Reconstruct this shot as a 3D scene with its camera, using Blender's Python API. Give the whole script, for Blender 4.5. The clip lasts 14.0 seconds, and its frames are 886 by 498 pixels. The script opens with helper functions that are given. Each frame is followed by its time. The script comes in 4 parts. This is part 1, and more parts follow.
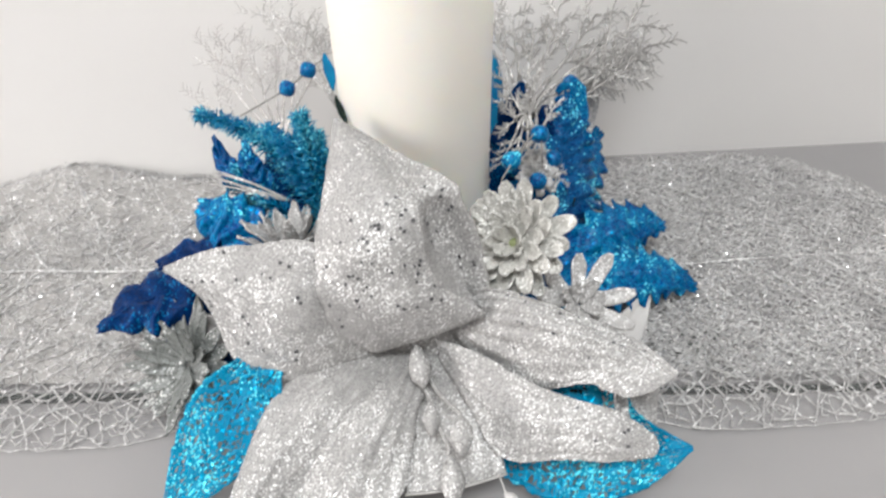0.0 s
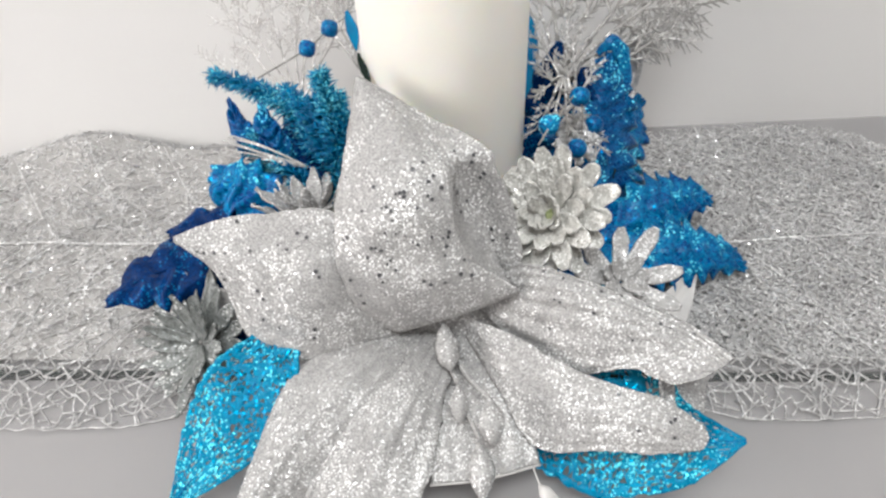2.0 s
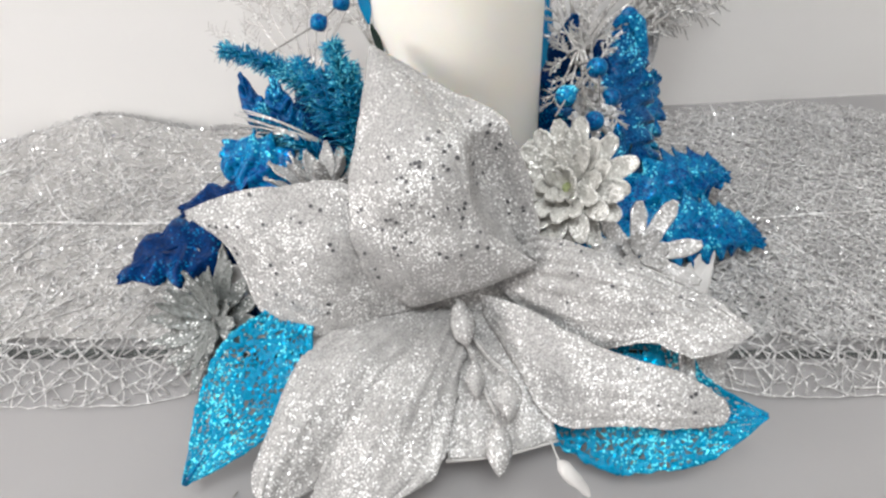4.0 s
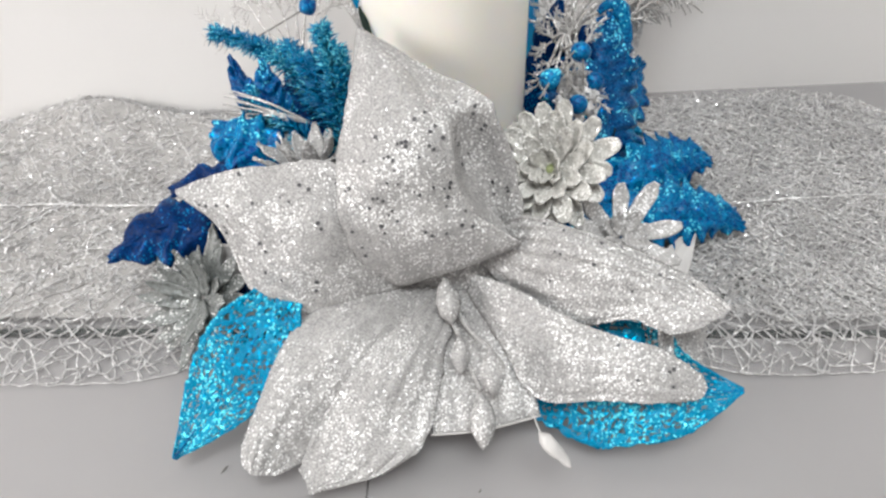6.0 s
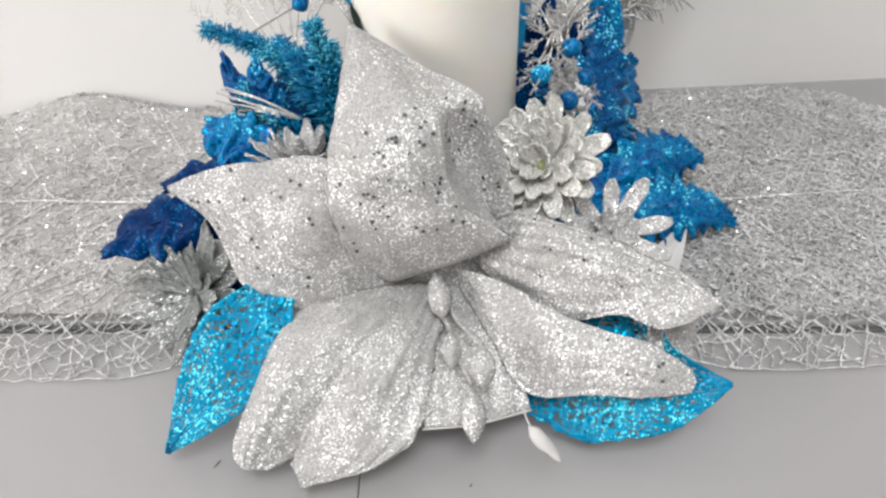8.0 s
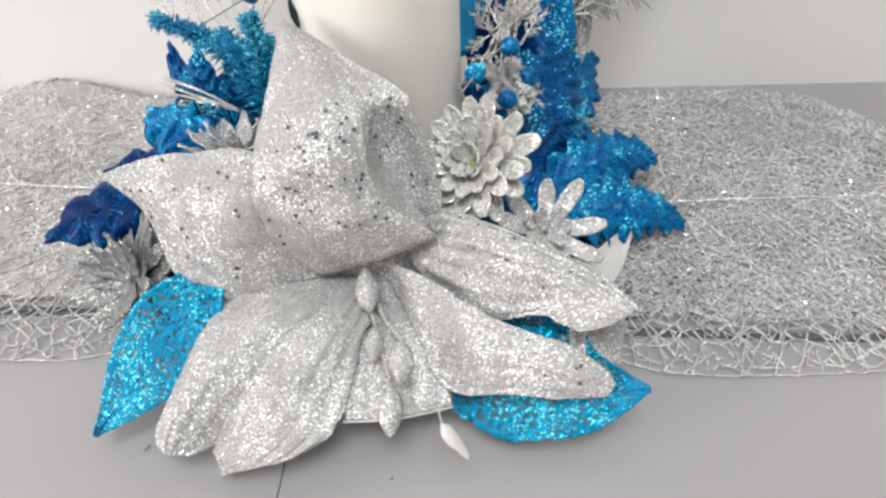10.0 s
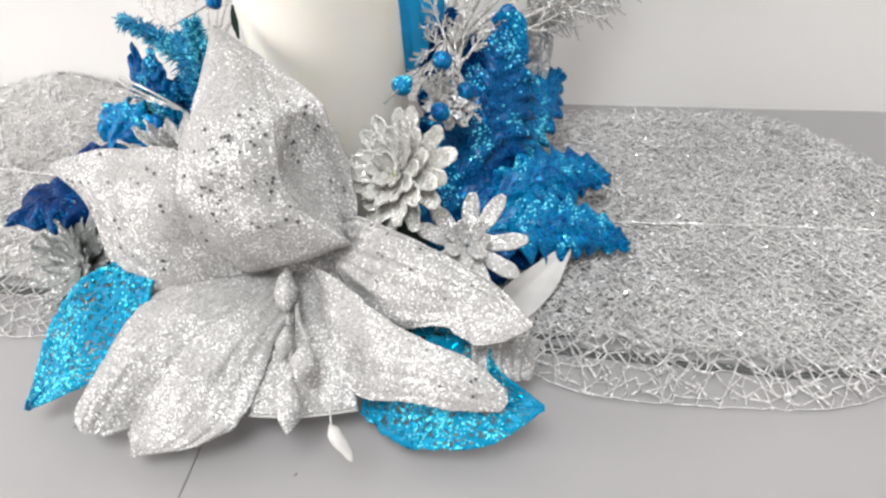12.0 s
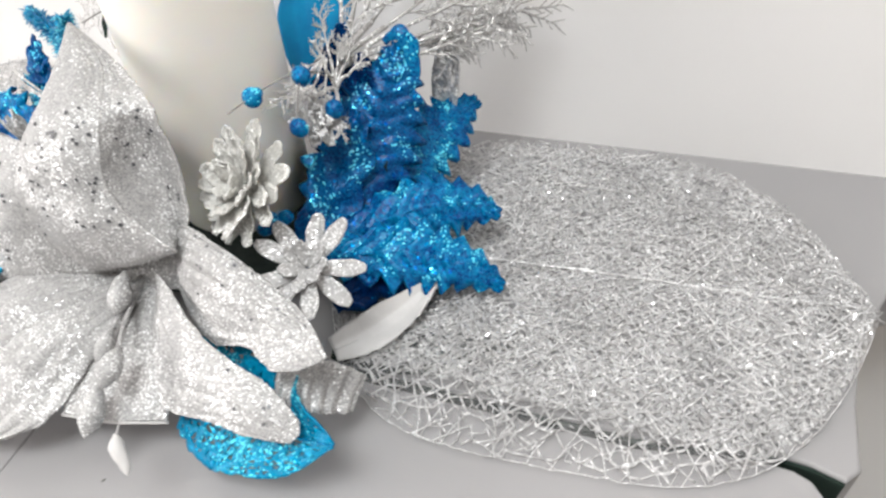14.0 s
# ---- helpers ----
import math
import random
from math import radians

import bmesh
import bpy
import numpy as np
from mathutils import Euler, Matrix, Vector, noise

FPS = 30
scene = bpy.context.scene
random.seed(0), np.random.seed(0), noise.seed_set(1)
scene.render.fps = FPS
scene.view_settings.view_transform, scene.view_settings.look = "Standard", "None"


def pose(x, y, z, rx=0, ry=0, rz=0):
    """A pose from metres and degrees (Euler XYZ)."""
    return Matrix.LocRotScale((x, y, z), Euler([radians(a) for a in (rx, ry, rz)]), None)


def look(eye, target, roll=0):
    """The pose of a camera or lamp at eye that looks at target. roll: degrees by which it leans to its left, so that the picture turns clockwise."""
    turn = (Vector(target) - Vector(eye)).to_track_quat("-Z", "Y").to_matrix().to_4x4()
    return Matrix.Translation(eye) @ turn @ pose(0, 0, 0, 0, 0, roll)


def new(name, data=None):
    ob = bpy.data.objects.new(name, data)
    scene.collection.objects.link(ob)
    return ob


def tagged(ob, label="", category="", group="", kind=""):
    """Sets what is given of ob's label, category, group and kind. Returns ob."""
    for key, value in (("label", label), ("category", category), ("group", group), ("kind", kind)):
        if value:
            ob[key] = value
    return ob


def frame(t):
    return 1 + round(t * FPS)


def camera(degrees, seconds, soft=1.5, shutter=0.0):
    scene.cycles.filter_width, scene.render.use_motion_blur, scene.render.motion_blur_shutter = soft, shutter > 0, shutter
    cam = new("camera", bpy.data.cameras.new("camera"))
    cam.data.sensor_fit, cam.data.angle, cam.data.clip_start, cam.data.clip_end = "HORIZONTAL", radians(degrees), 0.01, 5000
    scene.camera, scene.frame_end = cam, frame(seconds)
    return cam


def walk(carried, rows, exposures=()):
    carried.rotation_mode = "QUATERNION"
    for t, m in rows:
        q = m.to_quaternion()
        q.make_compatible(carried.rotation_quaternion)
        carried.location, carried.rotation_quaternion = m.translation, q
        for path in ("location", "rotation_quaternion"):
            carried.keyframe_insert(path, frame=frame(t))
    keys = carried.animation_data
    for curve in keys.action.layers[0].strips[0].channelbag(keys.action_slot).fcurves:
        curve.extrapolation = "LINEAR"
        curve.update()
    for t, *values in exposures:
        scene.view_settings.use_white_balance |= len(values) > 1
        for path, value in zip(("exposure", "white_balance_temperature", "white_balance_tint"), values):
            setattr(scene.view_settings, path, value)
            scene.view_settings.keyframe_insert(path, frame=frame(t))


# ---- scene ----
cam = camera(62.4, 14.0, soft=2.4, shutter=0.35)
METRES, EYE, TILT, LEAN, TURN = 0.26, 0.274, -44.0, 1.1, 0.0
ROWS = [
    (0.0, 0.0, 0.0, 0.0, 0.0, 0.0, -0.0),
    (0.5, -0.0113, 0.044, -0.0435, 1.21, -2.07, -0.42),
    (1.0, -0.0182, 0.0919, -0.0633, 1.72, -3.03, -0.71),
    (1.5, -0.0179, 0.0717, -0.0181, 1.95, -0.91, -0.89),
    (2.0, -0.0076, 0.0855, -0.015, 1.94, -1.4, -0.51),
    (2.5, -0.0055, 0.0842, -0.0206, 1.86, -0.8, -0.62),
    (3.0, -0.014, 0.0911, -0.0271, 2.56, -0.99, -0.27),
    (5.5, -0.0194, 0.0917, -0.0601, 2.08, -3.11, -0.63),
    (6.0, -0.0116, 0.0782, -0.058, 1.77, -2.59, -0.54),
    (6.5, -0.0076, 0.0735, -0.0566, 1.81, -2.48, -0.54),
    (7.0, -0.0058, 0.0699, -0.0578, 1.77, -2.54, -0.46),
    (9.5, 0.0476, 0.0817, -0.0619, 1.47, -3.33, -0.64),
    (10.0, 0.1288, 0.0741, -0.0488, 3.44, -3.58, -2.16),
    (10.5, 0.2006, 0.065, -0.0414, 4.44, -3.39, -2.78),
    (11.0, 0.2543, 0.0626, -0.0341, 5.18, -3.2, -2.92),
    (11.5, 0.283, 0.0717, -0.032, 6.82, -3.21, -3.47),
    (12.0, 0.3396, 0.078, -0.03, 8.73, -3.44, -5.48),
    (12.5, 0.4055, 0.0902, -0.0319, 9.87, -3.23, -6.51),
    (13.0, 0.4526, 0.1076, -0.0056, 9.83, -2.49, -6.73),
    (13.5, 0.5428, 0.1331, 0.0031, 11.39, -2.88, -7.54),
    (14.0, 0.6529, 0.1881, 0.0299, 14.77, -2.93, -11.21),
]
walk(cam, [(t, pose(0, 0, EYE, TILT, LEAN, TURN) @ pose(METRES * x, METRES * y, METRES * z, 90 + pitch, roll, yaw)) for t, x, y, z, yaw, pitch, roll in ROWS], [(0, 0.0), (9.5, 0.03), (11, 0.15), (14, 0.34)])

# ---- light ----
world = bpy.data.worlds.new("world")
scene.world = world
world.use_nodes = True
world.node_tree.nodes["Background"].inputs[0].default_value = (0.9, 0.93, 1.0, 1)
world.node_tree.nodes["Background"].inputs[1].default_value = 0.4


def area_lamp(name, m, sx, sy, watts, colour):
    data = bpy.data.lights.new(name, "AREA")
    data.shape, data.size, data.size_y, data.energy, data.color = "RECTANGLE", sx, sy, watts, colour
    ob = new(name, data)
    ob.matrix_world = m
    return ob


area_lamp("ceiling_lamp_light", look((0.05, -0.3, 1.66), (0.05, 0.1, 0)), 0.7, 0.7, 23, (0.95, 0.99, 1.0))
area_lamp("window_light", look((-1.98, -0.9, 0.75), (0, -0.5, 0.3)), 1.2, 1.1, 34, (1.0, 0.96, 0.935))

# ---- materials ----


def mat(name):
    m = bpy.data.materials.new(name)
    m.use_nodes = True
    return m, m.node_tree.nodes, m.node_tree.links, m.node_tree.nodes["Principled BSDF"]


def ramp(nodes, links, src, stops):
    r = nodes.new("ShaderNodeValToRGB")
    el = r.color_ramp.elements
    while len(el) < len(stops):
        el.new(0.5)
    for e, (p, c) in zip(el, stops):
        e.position, e.color = p, (*c, 1)
    links.new(src, r.inputs[0])
    return r.outputs[0]


def glitter(name, dark, mid, light, grain=1450, tilt=0.45, metal=0.13, rough=0.32, blotch=45, spec=0.5, share=0.08, drift=1.3, cells=0.35):
    """Flakes of foil: each cell has its own tone and its own tilt; glints are painted as light cells."""
    m, n, l, p = mat(name)
    co = n.new("ShaderNodeTexCoord")
    vor = n.new("ShaderNodeTexVoronoi")
    vor.inputs["Scale"].default_value = grain
    l.new(co.outputs["Object"], vor.inputs["Vector"])
    big = n.new("ShaderNodeTexNoise")
    big.inputs["Scale"].default_value, big.inputs["Detail"].default_value = blotch, 4
    l.new(co.outputs["Object"], big.inputs["Vector"])
    sep = n.new("ShaderNodeSeparateColor")
    l.new(vor.outputs["Color"], sep.inputs[0])
    mix = n.new("ShaderNodeMath")
    mix.operation = "MULTIPLY_ADD"
    mix.inputs[1].default_value = cells
    l.new(sep.outputs[0], mix.inputs[0])
    half = n.new("ShaderNodeMath")
    half.operation = "MULTIPLY"
    half.inputs[1].default_value = 1 - cells
    l.new(big.outputs["Fac"], half.inputs[0])
    l.new(half.outputs[0], mix.inputs[2])
    tone = ramp(n, l, mix.outputs[0], [(0.3, dark), (0.68, mid)])
    # bright flakes are glints put into the colour; their share drifts over the surface
    lim = n.new("ShaderNodeMath")
    lim.operation = "MULTIPLY_ADD"
    lim.inputs[1].default_value, lim.inputs[2].default_value = -drift, 1 + 0.5 * drift - share
    l.new(big.outputs["Fac"], lim.inputs[0])
    bright = n.new("ShaderNodeMath")
    bright.operation = "GREATER_THAN"
    l.new(sep.outputs[1], bright.inputs[0])
    l.new(lim.outputs[0], bright.inputs[1])
    cm = n.new("ShaderNodeMix")
    cm.data_type = "RGBA"
    l.new(bright.outputs[0], cm.inputs[0])
    l.new(tone, cm.inputs[6])
    cm.inputs[7].default_value = (*light, 1)
    l.new(cm.outputs[2], p.inputs["Base Color"])
    sub = n.new("ShaderNodeVectorMath")
    sub.operation = "SUBTRACT"
    sub.inputs[1].default_value = (0.5, 0.5, 0.5)
    l.new(vor.outputs["Color"], sub.inputs[0])
    sc = n.new("ShaderNodeVectorMath")
    sc.operation = "SCALE"
    sc.inputs[3].default_value = tilt
    l.new(sub.outputs[0], sc.inputs[0])
    geo = n.new("ShaderNodeNewGeometry")
    add = n.new("ShaderNodeVectorMath")
    l.new(sc.outputs[0], add.inputs[0])
    l.new(geo.outputs["Normal"], add.inputs[1])
    nrm = n.new("ShaderNodeVectorMath")
    nrm.operation = "NORMALIZE"
    l.new(add.outputs[0], nrm.inputs[0])
    l.new(nrm.outputs[0], p.inputs["Normal"])
    # only some of the flakes are bare foil
    foil = n.new("ShaderNodeMath")
    foil.operation = "GREATER_THAN"
    foil.inputs[1].default_value = 1 - metal
    l.new(sep.outputs[2], foil.inputs[0])
    l.new(foil.outputs[0], p.inputs["Metallic"])
    p.inputs["Roughness"].default_value = rough
    p.inputs["Specular IOR Level"].default_value = spec
    return m


def matte(name, a, b, scale, rough, bump=0.0, fine=900, spec=0.4):
    """Two close tones in soft blotches, with a fine relief."""
    m, n, l, p = mat(name)
    co = n.new("ShaderNodeTexCoord")
    no = n.new("ShaderNodeTexNoise")
    no.inputs["Scale"].default_value, no.inputs["Detail"].default_value = scale, 5
    l.new(co.outputs["Object"], no.inputs["Vector"])
    l.new(ramp(n, l, no.outputs["Fac"], [(0.3, a), (0.7, b)]), p.inputs["Base Color"])
    p.inputs["Roughness"].default_value = rough
    p.inputs["Specular IOR Level"].default_value = spec
    if bump:
        f = n.new("ShaderNodeTexNoise")
        f.inputs["Scale"].default_value = fine
        l.new(co.outputs["Object"], f.inputs["Vector"])
        bu = n.new("ShaderNodeBump")
        bu.inputs["Strength"].default_value, bu.inputs["Distance"].default_value = bump, 0.0005
        l.new(f.outputs["Fac"], bu.inputs["Height"])
        l.new(bu.outputs[0], p.inputs["Normal"])
    return m


SILVER = glitter("silver_glitter", (0.30, 0.296, 0.294), (0.47, 0.462, 0.457), (0.9, 0.9, 0.9), blotch=60, grain=2000, share=0.1, tilt=0.55, metal=0.09, rough=0.38, spec=0.1, drift=0.9, cells=0.65)
SILVER_FINE = glitter("silver_glitter_fine", (0.4, 0.392, 0.388), (0.5, 0.49, 0.485), (0.9, 0.89, 0.89), grain=1700)
NET = glitter("silver_net", (0.54, 0.533, 0.533), (0.74, 0.73, 0.73), (0.98, 0.97, 0.97), grain=800, tilt=0.8, metal=0.14, share=0.18, spec=0.3)
CREAM = glitter("cream_glitter", (0.48, 0.472, 0.445), (0.68, 0.67, 0.64), (0.96, 0.95, 0.93), metal=0.1, tilt=0.5, share=0.13, cells=0.6)
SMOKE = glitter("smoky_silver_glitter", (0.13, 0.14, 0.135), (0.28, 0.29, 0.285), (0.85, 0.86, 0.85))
TWIG = glitter("silver_twig", (0.36, 0.35, 0.34), (0.54, 0.525, 0.515), (0.9, 0.89, 0.88), grain=1100, metal=0.3)
PALE = glitter("pale_twig", (0.45, 0.43, 0.42), (0.62, 0.595, 0.585), (0.92, 0.91, 0.9), grain=1100)
# wide blotches from dark to mid put fold shading into the blue
BLUE = glitter("blue_glitter", (0.0, 0.04, 0.19), (0.0, 0.225, 0.46), (0.14, 0.75, 0.9), metal=0.13, spec=0.2, share=0.02, blotch=75, tilt=0.3, grain=1100)
BLUE_DARK = glitter("dark_blue_velvet", (0.0, 0.028, 0.14), (0.0, 0.12, 0.31), (0.12, 0.66, 0.86), metal=0.12, spec=0.2, share=0.015, blotch=70, tilt=0.3, grain=1100)
BLUE_NET = glitter("blue_net", (0.0, 0.17, 0.33), (0.0, 0.26, 0.44), (0.12, 0.72, 0.86), metal=0.12, spec=0.15, share=0.13)
# for deep blue leaves, and for those that imitate shade beside the candle
BLUE_DEEP = glitter("deep_blue_velvet_and_shade", (0.0, 0.01, 0.06), (0.0, 0.035, 0.15), (0.0, 0.15, 0.36), metal=0.05, tilt=0.35, spec=0.1, share=0.06)
BLUE_SATIN = matte("blue_satin", (0.0, 0.13, 0.30), (0.0, 0.25, 0.48), 60, 0.5, 0.2, spec=0.12)
TEAL = glitter("teal_tinsel", (0.0, 0.085, 0.24), (0.0, 0.27, 0.47), (0.2, 0.75, 0.85), grain=1500, spec=0.3, share=0.14)
WAX = matte("ivory_wax", (0.84, 0.815, 0.76), (0.87, 0.845, 0.79), 12, 0.45, 0.05, 200)
WAX.node_tree.nodes["Principled BSDF"].inputs["Subsurface Weight"].default_value = 0.7
WAX.node_tree.nodes["Principled BSDF"].inputs["Subsurface Radius"].default_value = (0.02, 0.016, 0.011)
WALL = matte("white_wall_paint", (0.83, 0.815, 0.805), (0.86, 0.85, 0.84), 3, 0.7, 0.08, 350)
TABLE = matte("grey_laminate", (0.285, 0.278, 0.28), (0.335, 0.326, 0.328), 5, 0.42, 0.05, 500)
# also colours the clump and leaves that stand in for deep shade
GREEN = matte("dark_green_cloth_and_shade", (0.004, 0.012, 0.009), (0.010, 0.026, 0.018), 60, 0.9, 0.3)
BROWN = matte("brown_floor", (0.12, 0.1, 0.075), (0.2, 0.17, 0.13), 6, 0.6)
FOAM = matte("dark_foam", (0.008, 0.014, 0.012), (0.03, 0.04, 0.035), 120, 0.95, 0.5)
WHITE_SILK = matte("white_silk", (0.46, 0.45, 0.445), (0.58, 0.565, 0.555), 70, 0.5, 0.2)
STEM = matte("grey_wire", (0.18, 0.17, 0.16), (0.3, 0.29, 0.28), 200, 0.5)
DOT = matte("dark_sequin", (0.05, 0.05, 0.055), (0.12, 0.12, 0.13), 300, 0.3)
# near white, so that the net's glints are partly in the colour
FLAKE = matte("white_foil", (0.9, 0.9, 0.9), (0.97, 0.97, 0.97), 400, 0.25)
FLAKE.node_tree.nodes["Principled BSDF"].inputs["Metallic"].default_value = 0.4
LINING = glitter("pale_lining", (0.52, 0.512, 0.512), (0.70, 0.69, 0.69), (0.97, 0.97, 0.97), grain=900, metal=0.12, share=0.12, tilt=0.7, blotch=120)
SATIN = glitter("beige_satin_lining", (0.40, 0.388, 0.38), (0.50, 0.485, 0.475), (0.97, 0.96, 0.95), grain=800, metal=0.05, share=0.03, tilt=0.5, blotch=90, drift=0.6)
FILM = matte("sheer_film", (0.62, 0.6, 0.61), (0.7, 0.69, 0.69), 60, 0.35)


def sheer(m, amount, gaps=0.0):
    """Part of the light goes straight through; with gaps, small worn holes as well."""
    n, l = m.node_tree.nodes, m.node_tree.links
    out, p = n["Material Output"], n["Principled BSDF"]
    tr, mx = n.new("ShaderNodeBsdfTransparent"), n.new("ShaderNodeMixShader")
    mx.inputs[0].default_value = amount
    l.new(tr.outputs[0], mx.inputs[1])
    l.new(p.outputs[0], mx.inputs[2])
    l.new(mx.outputs[0], out.inputs["Surface"])
    if gaps:
        co, no = n.new("ShaderNodeTexCoord"), n.new("ShaderNodeTexNoise")
        no.inputs["Scale"].default_value, no.inputs["Detail"].default_value = 420, 1
        l.new(co.outputs["Object"], no.inputs["Vector"])
        l.new(ramp(n, l, no.outputs["Fac"], [(gaps - 0.03, (0.15 * amount,) * 3), (gaps + 0.03, (amount,) * 3)]), mx.inputs[0])


sheer(FILM, 0.15)
sheer(LINING, 0.62, 0.45)
sheer(SATIN, 0.85)

# ---- builders ----


def thing(name, place, label, category, group=""):
    e = new(name)
    e.empty_display_size = 0.01
    e.location = place
    return tagged(e, label, category, group)


def link(name, me, material, parent, label="", smooth=True):
    if smooth:
        me.shade_smooth()
    if not me.materials:
        me.materials.append(material)
    ob = new(name, me)
    if parent is not None:
        ob.parent = parent
        base, up = Vector(), parent
        while up is not None:
            base += up.location
            up = up.parent
        ob.location = -base if ob.parent.type == "EMPTY" else Vector()
    return tagged(ob, label)


def mesh_of(name, verts, faces):
    me = bpy.data.meshes.new(name)
    me.from_pydata([tuple(v) for v in verts], [], faces)
    return me


def part(name, bm, material, parent, label="", smooth=True):
    me = bpy.data.meshes.new(name)
    bmesh.ops.recalc_face_normals(bm, faces=bm.faces[:])
    bm.to_mesh(me)
    bm.free()
    return link(name, me, material, parent, label, smooth)


def glide(pts, u):
    """A smooth curve through pts (tuples or numbers), at u from 0 to 1."""
    k = len(pts) - 1
    f = min(max(u, 0), 1) * k
    i = min(int(f), k - 1)
    f -= i
    a = [np.array(pts[min(max(j, 0), k)], dtype=float) for j in (i - 1, i, i + 1, i + 2)]
    return 0.5 * (2 * a[1] + (a[2] - a[0]) * f + (2 * a[0] - 5 * a[1] + 4 * a[2] - a[3]) * f * f + (3 * a[1] - a[0] - 3 * a[2] + a[3]) * f ** 3)


FACE = np.array((0.0, -0.62, 0.78))


def unit(v):
    v = np.array(v, dtype=float)
    return v / max(np.linalg.norm(v), 1e-9)


def blade_point(spine, wide, face, u, v, cup, rib, wave, lobes, depth, seed):
    c = glide(spine, u)
    t = unit(glide(spine, min(u + 0.02, 1)) - glide(spine, max(u - 0.02, 0)))
    s = unit(np.cross(t, face))
    n = unit(np.cross(s, t))
    w = max(float(glide(wide, u)), 0.0002)
    if lobes:
        cut = abs(2 * ((lobes * u + (0.3 if v > 0 else 0)) % 1) - 1)
        edge = 1.06 - 1.15 * depth * (1 - cut ** 0.8)
        w *= edge ** abs(v)
    p = c + s * v * w
    bend = (cup[1] if v > 0 else cup[0]) if isinstance(cup, tuple) else cup
    z = bend * v * v * w + rib * math.cos(v * 11) * (1 - v * v) * math.sin(math.pi * min(max(u, 0), 1)) ** 0.7
    z += wave * (noise.noise(Vector((p[0] * 60 + seed, p[1] * 60, p[2] * 60))) + 0.5 * noise.noise(Vector((p[0] * 170, p[1] * 170 + seed, p[2] * 170))))
    z += 0.45 * rib * math.sin(21 * v + 3 * u + seed) * math.sin(math.pi * min(max(u, 0), 1))
    z += wave * 0.8 * v * v * math.sin(u * 17 + seed + v * 2)
    q = p + n * z
    # ragged rim
    if abs(v) > 0.98:
        q = q + s * v * min(1.0, w / 0.014) ** 2 * (0.0013 * noise.noise(Vector((u * 22, seed, v))) + 0.0010 * noise.noise(Vector((u * 60, seed, v))))
    return q, n


def blade(name, parent, spine, wide, material, face=FACE, cup=0.15, rib=0.0003, wave=0.0012, lobes=0, depth=0.4, nu=40, nv=18, thick=0.0006, holes=0.0, seed=0, label="", pleat=0.0, pleats=7, slant=0.0):
    """A leaf or petal: a spine, half-widths along it, and the way that it faces."""
    rnd = random.Random(seed)
    verts, faces = [], []
    for i in range(nu + 1):
        for j in range(nv + 1):
            u, v = i / nu, -1 + 2 * j / nv
            if holes and 0 < i < nu and 0 < j < nv:
                u, v = u + rnd.uniform(-0.42, 0.42) / nu, v + rnd.uniform(-0.42, 0.42) * 2 / nv
            q, n = blade_point(spine, wide, face, u, v, cup, rib, wave, lobes, depth, seed)
            verts.append(q + n * pleat * math.sin(2 * math.pi * pleats * (u - slant * abs(v))))
    for i in range(nu):
        for j in range(nv):
            a = i * (nv + 1) + j
            q = (a, a + 1, a + nv + 2, a + nv + 1)
            if not holes:
                faces.append(q)
                continue
            tris = ((q[0], q[1], q[2]), (q[0], q[2], q[3])) if rnd.random() < 0.5 else ((q[0], q[1], q[3]), (q[1], q[2], q[3]))
            inner = 0 < i < nu - 1 and 0 < j < nv - 1 and j != nv // 2
            faces += [t for t in tris if not inner or rnd.random() > holes]
    me = mesh_of(name, verts, faces)
    ob = link(name, me, material, parent, label)
    sol = ob.modifiers.new("thickness", "SOLIDIFY")
    sol.thickness, sol.offset = thick, 0
    return ob


def tube_data(paths, sides=4):
    """Tubes along paths; each path is a list of (point, radius)."""
    verts, faces = [], []
    for path in paths:
        first = len(verts)
        pts = np.array([p for p, _ in path], dtype=float)
        for k, (p, r) in enumerate(path):
            t = unit(pts[min(k + 1, len(path) - 1)] - pts[max(k - 1, 0)])
            a = unit(np.cross(t, (0.31, 0.22, 0.92)))
            b = np.cross(t, a)
            for q in range(sides):
                g = 2 * math.pi * q / sides
                verts.append(np.array(p) + r * (math.cos(g) * a + math.sin(g) * b))
        for k in range(len(path) - 1):
            for q in range(sides):
                a0, a1 = first + k * sides + q, first + k * sides + (q + 1) % sides
                faces.append((a0, a1, a1 + sides, a0 + sides))
        faces.append(tuple(first + q for q in range(sides))[::-1])
        faces.append(tuple(first + (len(path) - 1) * sides + q for q in range(sides)))
    return verts, faces


def tubes(name, parent, paths, material, sides=4, label=""):
    v, f = tube_data(paths, sides)
    return link(name, mesh_of(name, v, f), material, parent, label)


def curve_path(pts, r0, r1, steps=14):
    return [(glide(pts, k / steps), r0 + (r1 - r0) * k / steps) for k in range(steps + 1)]


def spindle(name, parent, a, b, r, material, peak=0.6, rings=12, sides=12, rough=0.0, label=""):
    """A bud or berry: round, fattest at peak of its length."""
    a, b = np.array(a, dtype=float), np.array(b, dtype=float)
    path = []
    for k in range(rings + 1):
        u = k / rings
        x = u / peak * 0.5 if u < peak else 0.5 + 0.5 * (u - peak) / (1 - peak)
        path.append((a + (b - a) * u, max(r * math.sin(math.pi * x) ** 0.75, r * 0.04)))
    v, f = tube_data([path], sides)
    if rough:
        v = [p + rough * np.array(noise.noise_vector(Vector(p) * 300)) for p in v]
    return link(name, mesh_of(name, v, f), material, parent, label)


